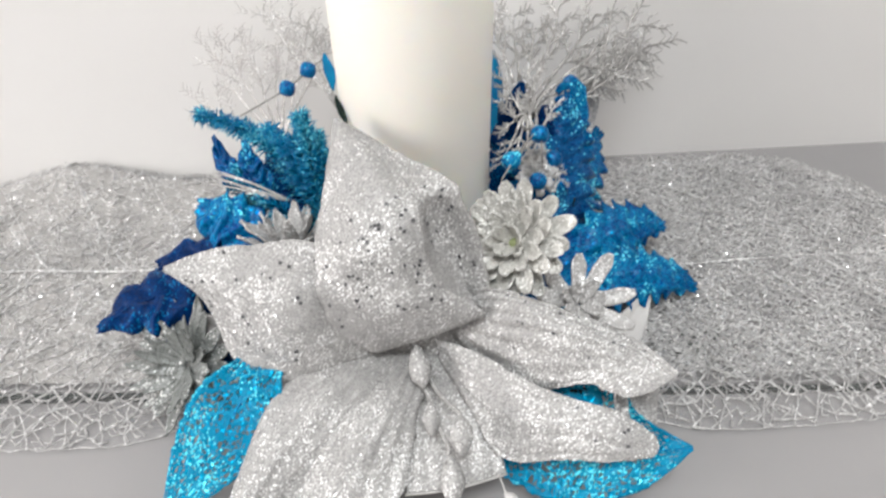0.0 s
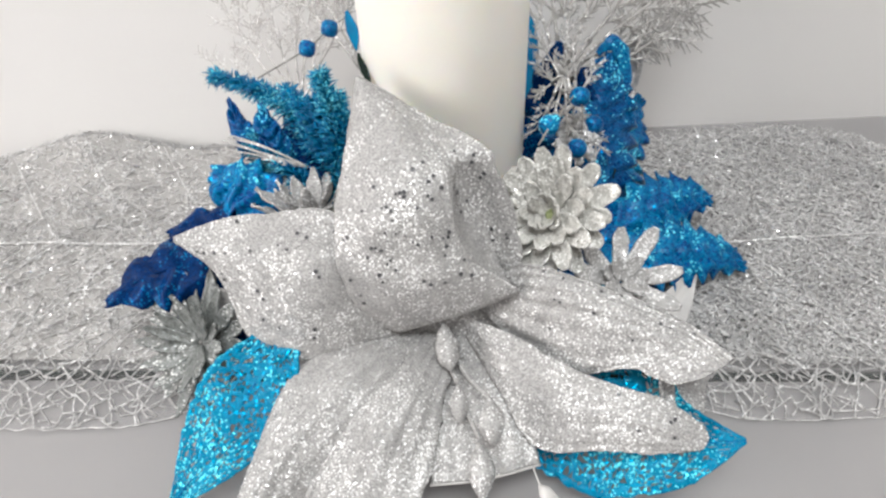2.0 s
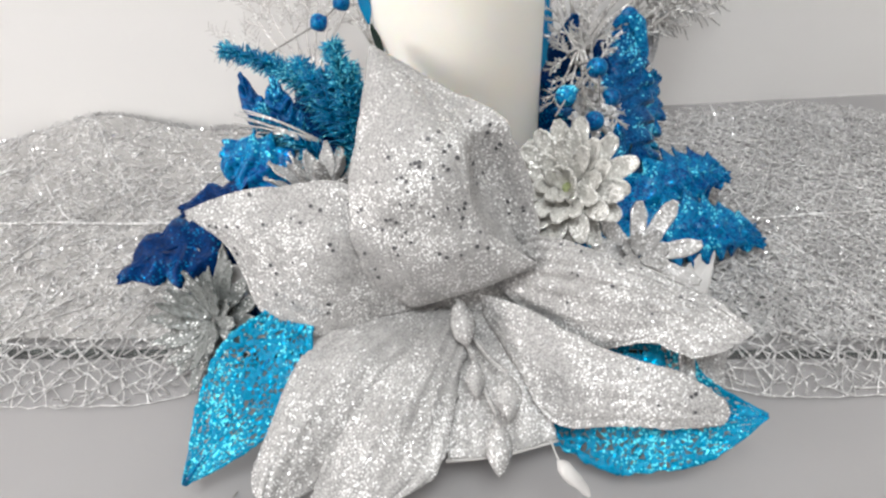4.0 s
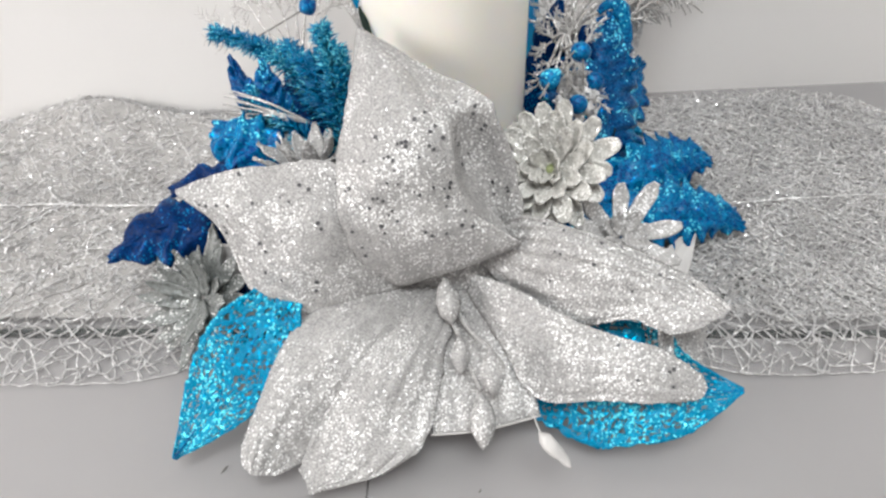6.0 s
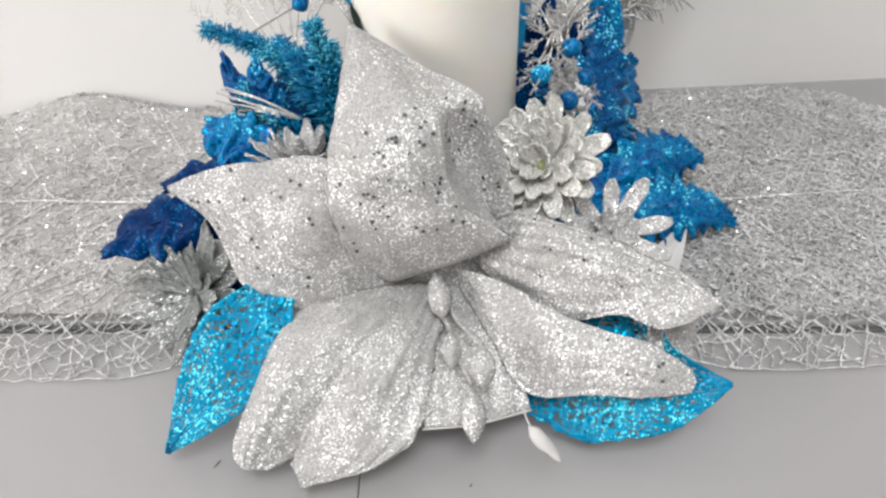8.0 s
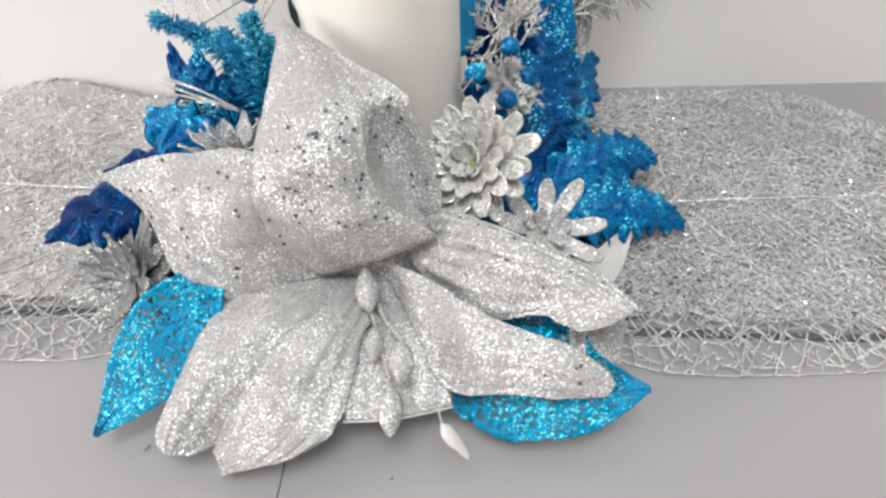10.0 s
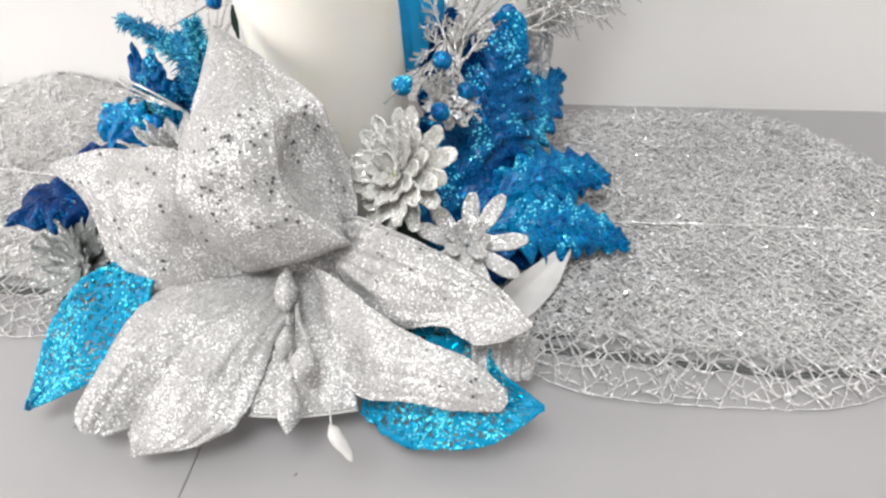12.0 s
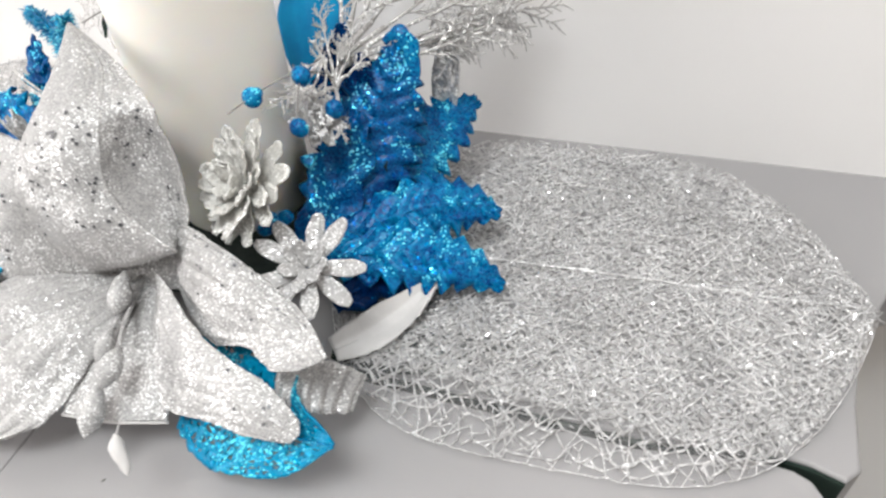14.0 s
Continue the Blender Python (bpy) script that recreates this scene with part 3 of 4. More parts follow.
def net_leaf(base, tip, front, back, label, seed, sweep, hump=None, lining=LINING, thin=0.0):
    """A big skeleton leaf lying on the table: sheer film, net of fibres, veins and rim."""
    rnd = random.Random(seed)
    base, tip = np.array(base), np.array(tip)
    leaf = thing("mesh_leaf", (*base, 0), label, "artificial leaf", "silver mesh leaves")
    ax = tip - base
    length = np.linalg.norm(ax)
    side = np.array((-ax[1], ax[0])) / length * (1 if ax[0] > 0 else -1)

    def shape(u):
        a = abs(2 * u - 1)
        return 1 - a ** (4.5 if u < 0.5 else sweep)

    def lie(u, v, h=0.0):
        w = (back if v > 0 else front) * shape(min(max(u, 0), 1))
        x, y = base + ax * u + side * v * w
        rim = 1 - abs(v) ** 3
        z = 0.0022 + rim * (0.004 + 0.0035 * noise.noise(Vector((x * 14, y * 14, seed)))) + 0.0012 * noise.noise(Vector((x * 45, y * 45, seed))) + h
        if hump:
            z += 0.012 * math.exp(-((x - hump[0]) / 0.035) ** 2 - ((y - hump[1]) / 0.03) ** 2)
        return np.array((x, y, max(z, 0.001)))

    nu, nv = 50, 30
    verts = [lie(0.002 + 0.996 * i / nu, -1 + 2 * j / nv, -0.0006) for i in range(nu + 1) for j in range(nv + 1)]
    faces = [(i * (nv + 1) + j, i * (nv + 1) + j + 1, (i + 1) * (nv + 1) + j + 1, (i + 1) * (nv + 1) + j) for i in range(nu) for j in range(nv)]
    link("film", mesh_of("film", verts, faces), FILM, leaf, "sheer grey backing film")
    verts = []
    for i in range(nu + 1):
        u = 0.03 + 0.94 * i / nu
        low = max(-0.95, -(lie(u, 0)[1] - 0.1945) / max(lie(u, 0)[1] - lie(u, -1)[1], 0.001))
        verts += [lie(u, low + (0.92 - low) * j / nv, 0.0002) for j in range(nv + 1)]
    link("lining", mesh_of("lining", verts, faces), lining, leaf, "thin pale glitter lining")
    paths = []
    for k in range(200):
        u, v = rnd.uniform(0.01, 0.99), rnd.uniform(-0.97, 0.97)
        if abs(v) > 0.9 or lie(u, v)[1] < 0.196:
            continue
        g = rnd.gauss(0, 0.7) + (0.9 if v > 0 else -0.9)
        path, r, lift = [], rnd.uniform(0.0002, 0.0004), rnd.uniform(0.0005, 0.0026)
        for s in range(rnd.randint(4, 9)):
            if not (0.003 < u < 0.997 and abs(v) < 1):
                break
            path.append((lie(u, v, lift), r))
            u += math.cos(g) * 0.0032 / length
            v += math.sin(g) * 0.0032 / max(front * shape(u), 0.01)
            g += rnd.gauss(0, 0.22)
        if len(path) > 2:
            paths.append(path)
    # irregular cells: a honeycomb with its knots pushed about, in layers that thin out towards the back
    for edge, reach, nearest, lift, r, push, gap in ((0.0042, 1.0, -1.0, 0.0, 0.00046, 0.45, 0.05), (0.0037, 1.0, -1.0, 0.0004, 0.0003, 0.55, 0.4), (0.0024, 0.95, 0.1935, 0.0009, 0.0003, 0.4, 0.2), (0.0034, 0.93, 0.194, 0.0015, 0.0003, 0.6, 0.55)):
        knots = {}

        def knot(i, j, k):
            if (i, j, k) not in knots:
                x = (i * 1.5 + 0.5 * k) * edge
                y = (j * 1.732 + (0.866 if i % 2 else 0)) * edge
                x += rnd.uniform(-push, push) * edge
                y += rnd.uniform(-push, push) * edge
                u = x / length
                w = shape(u) if 0 < u < 1 else 0
                v = (y - 0.5 * (back - front)) / max((back if y > 0 else front) * w, 0.002)
                knots[i, j, k] = (u, v, rnd.uniform(-0.0006, 0.0010))
            return knots[i, j, k]

        ni, nj = int(length / edge / 1.5) + 1, int((front + back) / edge / 1.732) + 2
        for i in range(ni):
            for j in range(-nj // 2 - 1, nj // 2 + 2):
                # each cell gives three of its sides
                a, b = knot(i, j, 0), knot(i, j, 1)
                up = (i + 1, j + (1 if i % 2 else 0), 0)
                dn = (i + 1, j + (1 if i % 2 else 0) - 1, 0)
                for p, q in ((a, b), (b, knot(*up)), (b, knot(*dn))):
                    if rnd.random() < gap + (thin if lift > 0.0005 else 0.0) + 0.5 * min(max(p[1], 0), 1) ** 2:
                        continue
                    if all(0.004 < e[0] < 0.996 and abs(e[1]) < reach and lie(e[0], e[1])[1] > nearest for e in (p, q)):
                        rr = r * rnd.uniform(0.6, 1.35)
                        paths.append([(lie(e[0], e[1], lift + e[2]), rr) for e in (p, q)])
    # long stray fibres across the cells
    for k in range(50):
        u, v, g = rnd.uniform(0.02, 0.98), rnd.uniform(-0.98, 0.9), rnd.uniform(0, math.pi)
        path, r = [], rnd.uniform(0.00022, 0.00045)
        for q in range(rnd.randint(4, 9)):
            if not (0.004 < u < 0.996 and abs(v) < 0.99):
                break
            path.append((lie(u, v, 0.0012 + 0.0006 * (q % 2)), r))
            u += math.cos(g) * 0.003 / length
            v += math.sin(g) * 0.003 / max(front * shape(min(max(u, 0), 1)), 0.01)
            g += rnd.gauss(0, 0.3)
        if len(path) > 2:
            paths.append(path)
    # spokes that reach the rim
    for sgn in (-1, 1):
        for k in range(30):
            u = 0.02 + 0.96 * (k + rnd.random()) / 30
            du = rnd.uniform(-0.05, 0.05)
            paths.append([(lie(u + du * q / 4 + rnd.uniform(-0.003, 0.003), sgn * (0.8 + 0.2 * q / 4)), 0.0003) for q in range(5)])
    tubes("net", leaf, paths, NET, 3, "tangled silver glitter fibres")
    # glitter flakes added for the white glints on the net
    flakes, faces = [], []
    for k in range(5200):
        u, v = rnd.uniform(0.02, 0.98), rnd.uniform(-0.75, 0.93)
        c = lie(u, v, rnd.uniform(0.001, 0.0032))
        a = unit([rnd.gauss(0, 1) for _ in range(3)])
        b = unit(np.cross(a, [rnd.gauss(0, 1) for _ in range(3)]))
        r = rnd.uniform(0.0003, 0.0007)
        faces.append(tuple(len(flakes) + q for q in range(4)))
        flakes += [c + a * r, c + b * r, c - a * r, c - b * r]
    tagged(link("glitter", mesh_of("glitter", flakes, faces), FLAKE, leaf, "bright glitter flakes, near white to give the net its glints", False), kind="stuff")
    tubes("rim", leaf, [[(lie(q / 160, sgn * (1 + 0.012 * noise.noise(Vector((q * 0.3, seed, sgn))))), 0.00022 + 0.00012 * abs(noise.noise(Vector((q * 0.9, 3, seed))))) for q in range(161)] for sgn in ((-1, 1) if hump else (-1,))], NET, 4)
    tubes("vein", leaf, [[(lie(q / 60, 0, 0.0015), 0.0008 - 0.0005 * q / 60) for q in range(61)]], NET, 5)
    for k in range(5):
        for sgn in (-1, 1):
            u0 = 0.06 + 0.15 * k
            tubes("vein", leaf, [[(lie(u0 + 0.22 * (q / 24) ** 0.8, sgn * 0.95 * q / 24, 0.0012), 0.00045 - 0.0002 * q / 24) for q in range(25)]], NET, 4)
    return leaf


net_leaf((0.03, 0.256), (0.266, 0.274), 0.0935, 0.097, "big silver glitter mesh leaf lying flat on the table", 11, 3.5)
net_leaf((-0.06, 0.262), (-0.345, 0.262), 0.099, 0.088, "long silver glitter mesh leaf lying flat beside the flower", 12, 3.0, (-0.22, 0.345), SATIN, 0.4)

# ---- blue net leaves under the flower ----
for spine, wide, seed in (
    ([(-0.0733, 0.1744, 0.0469), (-0.0845, 0.1567, 0.0363), (-0.0971, 0.1405, 0.0244), (-0.1100, 0.1247, 0.0144)], [0.008, 0.0175, 0.012, 0.0005], 21),
    ([(0.0190, 0.1575, 0.0220), (0.0445, 0.1530, 0.0265), (0.0655, 0.1450, 0.0275), (0.0868, 0.1416, 0.0342)], [0.018, 0.0265, 0.0165, 0.0005], 22)):
    leaf = thing("blue_mesh_leaf", spine[0], "bright blue glitter mesh leaf under the silver petals", "artificial leaf", "blue mesh leaves")
    blade("blade", leaf, spine, wide, BLUE_NET, cup=0.05, rib=0, wave=0.0012, holes=0.19, nu=50, nv=28, seed=seed, thick=0.0007)
    tubes("midrib", leaf, [curve_path(spine, 0.0007, 0.0003)], BLUE, 5)


# ---- small silver flowers ----


def rosette(name, label, centre, axis, rings, material, seed, wave=0.0008, tipw=0.55, heart=None):
    """A rosette: rings of (count, length, degrees above flat, half-width, turn)."""
    rnd = random.Random(seed)
    ob = thing(name, centre, label, "artificial flower", "")
    c, a = np.array(centre), unit(axis)
    e1 = unit(np.cross(a, (0.2, 0.9, 0.1)))
    e2 = np.cross(a, e1)
    for n, length, rise, w, turn in rings:
        for k in range(n):
            g = 2 * math.pi * (k + turn + rnd.uniform(-0.15, 0.15)) / n
            r = radians(rise + rnd.uniform(-7, 7))
            out = math.cos(g) * e1 + math.sin(g) * e2
            d = math.cos(r) * out + math.sin(r) * a
            n2 = unit(math.cos(r) * a - math.sin(r) * out)
            ln = length * rnd.uniform(0.88, 1.08)
            spine = [tuple(c + d * ln * u + n2 * ln * b) for u, b in ((0.08, 0.03), (0.35, 0.0), (0.65, 0.02), (0.88, 0.06), (1.0, 0.1))]
            blade("petal", ob, spine, [w * 0.4, w * 0.8, w, w * (0.4 + 0.5 * tipw), w * 0.4 * tipw], material, face=n2, cup=0.25, rib=0.0001, wave=wave, nu=10, nv=6, seed=seed + k, thick=0.0007)
    if heart:
        p = c + a * rings[-1][1] * 0.25
        spindle("heart", ob, p - a * 0.003, p + a * 0.001, 0.0022, heart, 0.5, 8, 10, rough=0.0008)
    return ob


LEAFGREEN = matte("pale_green", (0.3, 0.36, 0.16), (0.42, 0.46, 0.25), 200, 0.6)
rosette("dahlia", "silver and cream glitter dahlia with a faint green heart", (0.0253, 0.2128, 0.0717), (-0.45, -0.6, 0.66),
        [(13, 0.0245, -2, 0.0039, 0), (12, 0.022, 12, 0.0038, 0.5), (10, 0.018, 28, 0.0034, 0.2), (8, 0.013, 50, 0.0028, 0)], CREAM, 31, tipw=0.85, heart=LEAFGREEN)
rosette("daisy", "small silver glitter daisy with blunt petals", (0.0517, 0.2014, 0.0468), (0.15, -0.5, 0.85),
        [(9, 0.023, 16, 0.0034, 0.3), (7, 0.014, 42, 0.0028, 0)], SILVER_FINE, 32, tipw=0.8)
rosette("daisy", "pale silver glitter daisy half hidden behind the big flower", (-0.0630, 0.2100, 0.0700), (-0.1, 0.25, 0.95),
        [(8, 0.024, 30, 0.0034, 0.1), (7, 0.022, 58, 0.003, 0.4)], SILVER, 33, tipw=0.35)
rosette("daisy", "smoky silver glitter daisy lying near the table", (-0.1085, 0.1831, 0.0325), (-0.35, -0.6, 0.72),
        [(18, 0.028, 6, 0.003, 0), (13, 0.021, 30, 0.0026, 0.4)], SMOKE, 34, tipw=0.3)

# ---- blue lobed leaves ----


def leaf_bunch(label, place, leaves, group):
    ob = thing("lobed_leaf_spray", place, label, "artificial leaf", group)
    for k, (spine, wide, material, face, lobes, depth, cup) in enumerate(leaves):
        lf = blade("leaf", ob, spine, wide, material, face=face, cup=cup, rib=0.0005, wave=0.0014, lobes=lobes, depth=depth, nu=66, nv=16, seed=50 + k, thick=0.0007, pleat=0.0009, pleats=max(lobes, 5), slant=0.16)
        tubes("midrib", lf, [curve_path(spine, 0.0008, 0.0003)], material, 5)
    return ob


UPR = (0.3, -0.72, 0.62)
leaf_bunch("bunch of deep blue velvet leaves with glitter, lobed edges, and dark leaves standing in for shade", (0.045, 0.235, 0.02), [
    ([(0.040, 0.236, 0.022), (0.047, 0.262, 0.050), (0.053, 0.283, 0.072), (0.057, 0.297, 0.088)], [0.014, 0.025, 0.019, 0.004], BLUE_DARK, UPR, 11, 0.34, -0.3),
    ([(0.048, 0.244, 0.024), (0.061, 0.282, 0.040), (0.072, 0.310, 0.043), (0.080, 0.329, 0.044)], [0.010, 0.020, 0.015, 0.003], BLUE, UPR, 10, 0.38, -0.2),
    ([(0.045, 0.226, 0.026), (0.075, 0.233, 0.031), (0.098, 0.238, 0.026), (0.117, 0.241, 0.014)], [0.008, 0.0165, 0.013, 0.003], BLUE, (0.1, -0.5, 0.86), 9, 0.4, -0.3),
    ([(0.046, 0.236, 0.028), (0.074, 0.254, 0.036), (0.092, 0.266, 0.033), (0.107, 0.273, 0.025)], [0.009, 0.0165, 0.013, 0.003], BLUE, (0.1, -0.6, 0.8), 9, 0.4, -0.3),
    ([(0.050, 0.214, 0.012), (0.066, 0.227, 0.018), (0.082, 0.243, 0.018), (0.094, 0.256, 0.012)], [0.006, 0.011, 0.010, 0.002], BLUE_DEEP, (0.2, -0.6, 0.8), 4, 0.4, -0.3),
    ([(0.034, 0.226, 0.012), (0.038, 0.242, 0.034), (0.044, 0.258, 0.056), (0.047, 0.268, 0.072)], [0.008, 0.013, 0.012, 0.003], BLUE_DARK, UPR, 4, 0.3, -0.2),
    # these four dark leaves stand in for the shade right of the candle
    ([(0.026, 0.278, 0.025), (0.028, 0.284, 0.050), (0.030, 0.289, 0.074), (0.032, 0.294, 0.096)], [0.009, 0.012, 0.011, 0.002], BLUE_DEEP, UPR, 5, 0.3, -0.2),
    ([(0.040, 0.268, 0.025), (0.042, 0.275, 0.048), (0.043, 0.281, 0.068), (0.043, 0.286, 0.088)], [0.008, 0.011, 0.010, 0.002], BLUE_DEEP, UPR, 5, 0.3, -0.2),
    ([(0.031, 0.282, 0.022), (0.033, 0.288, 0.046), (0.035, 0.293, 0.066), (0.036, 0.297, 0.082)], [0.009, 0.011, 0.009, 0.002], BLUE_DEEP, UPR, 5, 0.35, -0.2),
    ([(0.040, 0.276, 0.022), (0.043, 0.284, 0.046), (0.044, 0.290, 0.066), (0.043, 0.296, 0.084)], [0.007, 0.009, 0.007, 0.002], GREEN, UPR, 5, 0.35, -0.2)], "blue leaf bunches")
blade("leaf", bpy.data.objects["lobed_leaf_spray"], [(0.0605, 0.290, 0.070), (0.0615, 0.296, 0.085), (0.056, 0.298, 0.0925), (0.0495, 0.296, 0.0885)], [0.0045, 0.0042, 0.0036, 0.0012], BLUE, face=UPR, cup=-0.2, wave=0.0006, lobes=4, depth=0.3, nu=40, nv=8, seed=66, thick=0.0007, label="curled blue leaf tip")
leaf_bunch("bunch of dark blue velvet leaves with wavy edges", (-0.075, 0.21, 0.03), [
    ([(-0.0897, 0.2000, 0.0391), (-0.1129, 0.2026, 0.0526), (-0.1296, 0.1998, 0.0524), (-0.1470, 0.1942, 0.0426)], [0.010, 0.0165, 0.0135, 0.002], BLUE_DEEP, (-0.2, -0.45, 0.87), 5, 0.4, -0.4),
    ([(-0.0777, 0.2156, 0.0628), (-0.0965, 0.2135, 0.0662), (-0.1103, 0.2139, 0.0646), (-0.1229, 0.2141, 0.0601)], [0.006, 0.009, 0.008, 0.002], BLUE_DEEP, FACE, 4, 0.35, -0.3),
    ([(-0.0763, 0.2165, 0.0706), (-0.0880, 0.2190, 0.0791), (-0.0972, 0.2230, 0.0807), (-0.1054, 0.2296, 0.0792)], [0.008, 0.0125, 0.011, 0.003], BLUE, FACE, 4, 0.35, -0.3),
    ([(-0.0862, 0.2394, 0.0763), (-0.0918, 0.2441, 0.0812), (-0.0976, 0.2514, 0.0857), (-0.1026, 0.2606, 0.0919)], [0.005, 0.0055, 0.0042, 0.0006], BLUE_DARK, FACE, 3, 0.25, -0.1),
    ([(-0.0757, 0.2369, 0.0788), (-0.0808, 0.2386, 0.0863), (-0.0837, 0.2423, 0.0928), (-0.0855, 0.2478, 0.0981)], [0.005, 0.0055, 0.0045, 0.0008], BLUE_DARK, FACE, 3, 0.25, -0.1),
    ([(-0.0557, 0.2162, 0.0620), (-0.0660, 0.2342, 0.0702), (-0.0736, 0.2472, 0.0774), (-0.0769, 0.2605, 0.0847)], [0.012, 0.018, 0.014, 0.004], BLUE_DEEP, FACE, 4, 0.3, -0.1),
    ([(-0.0937, 0.2038, 0.0401), (-0.0954, 0.1958, 0.0354), (-0.0988, 0.1891, 0.0293), (-0.1040, 0.1853, 0.0233)], [0.006, 0.010, 0.009, 0.002], BLUE_DEEP, FACE, 3, 0.3, -0.1),
    # near-black leaf set in as a dark gap among the blue ones
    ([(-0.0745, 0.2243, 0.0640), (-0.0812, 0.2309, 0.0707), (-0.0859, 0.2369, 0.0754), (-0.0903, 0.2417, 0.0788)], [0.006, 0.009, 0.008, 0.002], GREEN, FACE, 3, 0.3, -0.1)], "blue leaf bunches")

# ---- blue tinsel sprays ----


def tinsel(label, spine, count, length, seed):
    rnd = random.Random(seed)
    ob = thing("tinsel_spray", spine[0], label, "artificial spray", "blue tinsel sprays")
    tubes("stem", ob, [curve_path(spine, 0.0008, 0.0004, 20)], TEAL, 5)
    paths = []
    for k in range(int(count * 1.5)):
        u = rnd.random() ** 0.85
        c = glide(spine, u)
        t = unit(glide(spine, min(u + 0.02, 1)) - glide(spine, max(u - 0.02, 0)))
        d = unit(np.array([rnd.gauss(0, 1) for _ in range(3)]))
        d = unit(unit(d - t * np.dot(d, t)) + t * rnd.uniform(0.2, 1.3))
        ln = 0.78 * length * (1.1 - 0.5 * u) * rnd.uniform(0.7, 1.15)
        paths.append([(c, 0.0005), (c + d * ln * 0.6, 0.00042), (c + d * ln + np.array((0, 0, -0.0008)), 0.0001)])
    tagged(tubes("needles", ob, paths, TEAL, 3, "short glittering needles"), kind="stuff")
    return ob


for k, (spine, count, length) in enumerate([
    ([(-0.0600, 0.2360, 0.0800), (-0.0760, 0.2520, 0.0915), (-0.0920, 0.2620, 0.0958), (-0.1099, 0.2705, 0.0968)], 420, 0.0105),
    ([(-0.0543, 0.2215, 0.0573), (-0.0545, 0.2300, 0.0880), (-0.0560, 0.2360, 0.1040), (-0.0590, 0.2415, 0.1140)], 440, 0.0110),
    ([(-0.0577, 0.2186, 0.0658), (-0.0703, 0.2277, 0.0781), (-0.0817, 0.2346, 0.0825), (-0.0917, 0.2400, 0.0827)], 330, 0.0100),
    ([(-0.0514, 0.2251, 0.0688), (-0.0515, 0.2300, 0.0880), (-0.0520, 0.2340, 0.0990), (-0.0530, 0.2380, 0.1070)], 330, 0.0100),
    ([(-0.0540, 0.2298, 0.0707), (-0.0610, 0.2370, 0.0870), (-0.0680, 0.2460, 0.0950), (-0.0770, 0.2560, 0.0985)], 385, 0.0110),
    ([(-0.0547, 0.2218, 0.0659), (-0.0724, 0.2290, 0.0738), (-0.0842, 0.2386, 0.0796), (-0.0915, 0.2482, 0.0837)], 330, 0.0100),
    ([(-0.0525, 0.2347, 0.0725), (-0.0560, 0.2370, 0.0860), (-0.0600, 0.2410, 0.0940), (-0.0650, 0.2470, 0.0985)], 330, 0.0110)]):
    tinsel("blue green glitter tinsel spray with fine needles", spine, count, length, 70 + k)

# ---- silver branches ----


def grow(paths, p, d, n, length, r, level, rnd):
    """A twig and its side twigs, in the plane across n."""
    steps, path, q = 8, [], np.array(p, dtype=float)
    for k in range(steps + 1):
        path.append((q.copy(), r * (1 - 0.55 * k / steps)))
        d = unit(d + np.array([rnd.gauss(0, 0.06) for _ in range(3)]))
        if level and k > 1:
            s = unit(np.cross(n, d)) * (1 if k % 2 else -1)
            grow(paths, q, unit(d + s * rnd.uniform(0.5, 0.9) + np.array([rnd.gauss(0, 0.12) for _ in range(3)])), n, length * rnd.uniform(0.26, 0.42), r * 0.7, level - 1, rnd)
        q = q + d * length / steps
    paths.append(path)


def branch(label, root, tips, seed, r=0.0005, material=TWIG):
    rnd = random.Random(seed)
    ob = thing("silver_branch", root, label, "artificial branch", "silver branches")
    root = np.array(root)
    for tip in tips:
        paths, tip = [], np.array(tip)
        mid = root + (tip - root) * 0.38
        paths.append([(root + (mid - root) * k / 4 + np.array((0, 0, 0.002)) * math.sin(k * 0.78), r * 1.3) for k in range(5)])
        grow(paths, mid, unit(tip - root), unit((0.1, -0.8, 0.5)), np.linalg.norm(tip - mid), r, 2, rnd)
        tubes("twig", ob, paths, material, 4)
    return ob


branch("fine silver glitter filigree branch spreading beside the candle", (0.0331, 0.2841, 0.0810), [
    (0.1034, 0.3413, 0.0898), (0.0912, 0.3242, 0.0781), (0.0852, 0.3431, 0.1021), (0.0694, 0.3393, 0.1058), (0.0800, 0.3367, 0.0855), (0.0534, 0.3365, 0.1104), (0.0416, 0.3233, 0.1041), (0.0238, 0.3215, 0.1098), (0.0315, 0.3318, 0.1131), (0.0979, 0.3429, 0.0801), (0.0878, 0.3347, 0.0791)], 81, 0.0011)
branch("pale silver glitter filigree branch behind the blue tinsel", (-0.0796, 0.2817, 0.0705), [
    (-0.1272, 0.3132, 0.0825), (-0.1207, 0.3247, 0.0914), (-0.1118, 0.3313, 0.0938), (-0.1013, 0.3330, 0.0910), (-0.0898, 0.3303, 0.0923), (-0.0810, 0.3287, 0.0977), (-0.0709, 0.3250, 0.0965), (-0.0620, 0.3279, 0.1037)], 82, 0.0006, PALE)
branch("thin grey silver frond arching beside the candle", (-0.0538, 0.2946, 0.0835), [(-0.0902, 0.3301, 0.1137), (-0.0749, 0.3308, 0.1113), (-0.0673, 0.3290, 0.1092)], 83, 0.0006)
branch("tangled bright silver twigs at the foot of the candle", (0.0379, 0.2696, 0.0796), [
    (0.0235, 0.2948, 0.1001), (0.0217, 0.2836, 0.0930), (0.0338, 0.2874, 0.0950), (0.0401, 0.2968, 0.0959), (0.0470, 0.2846, 0.0905), (0.0275, 0.2591, 0.0793), (0.0486, 0.2516, 0.0730)], 84, 0.0007)
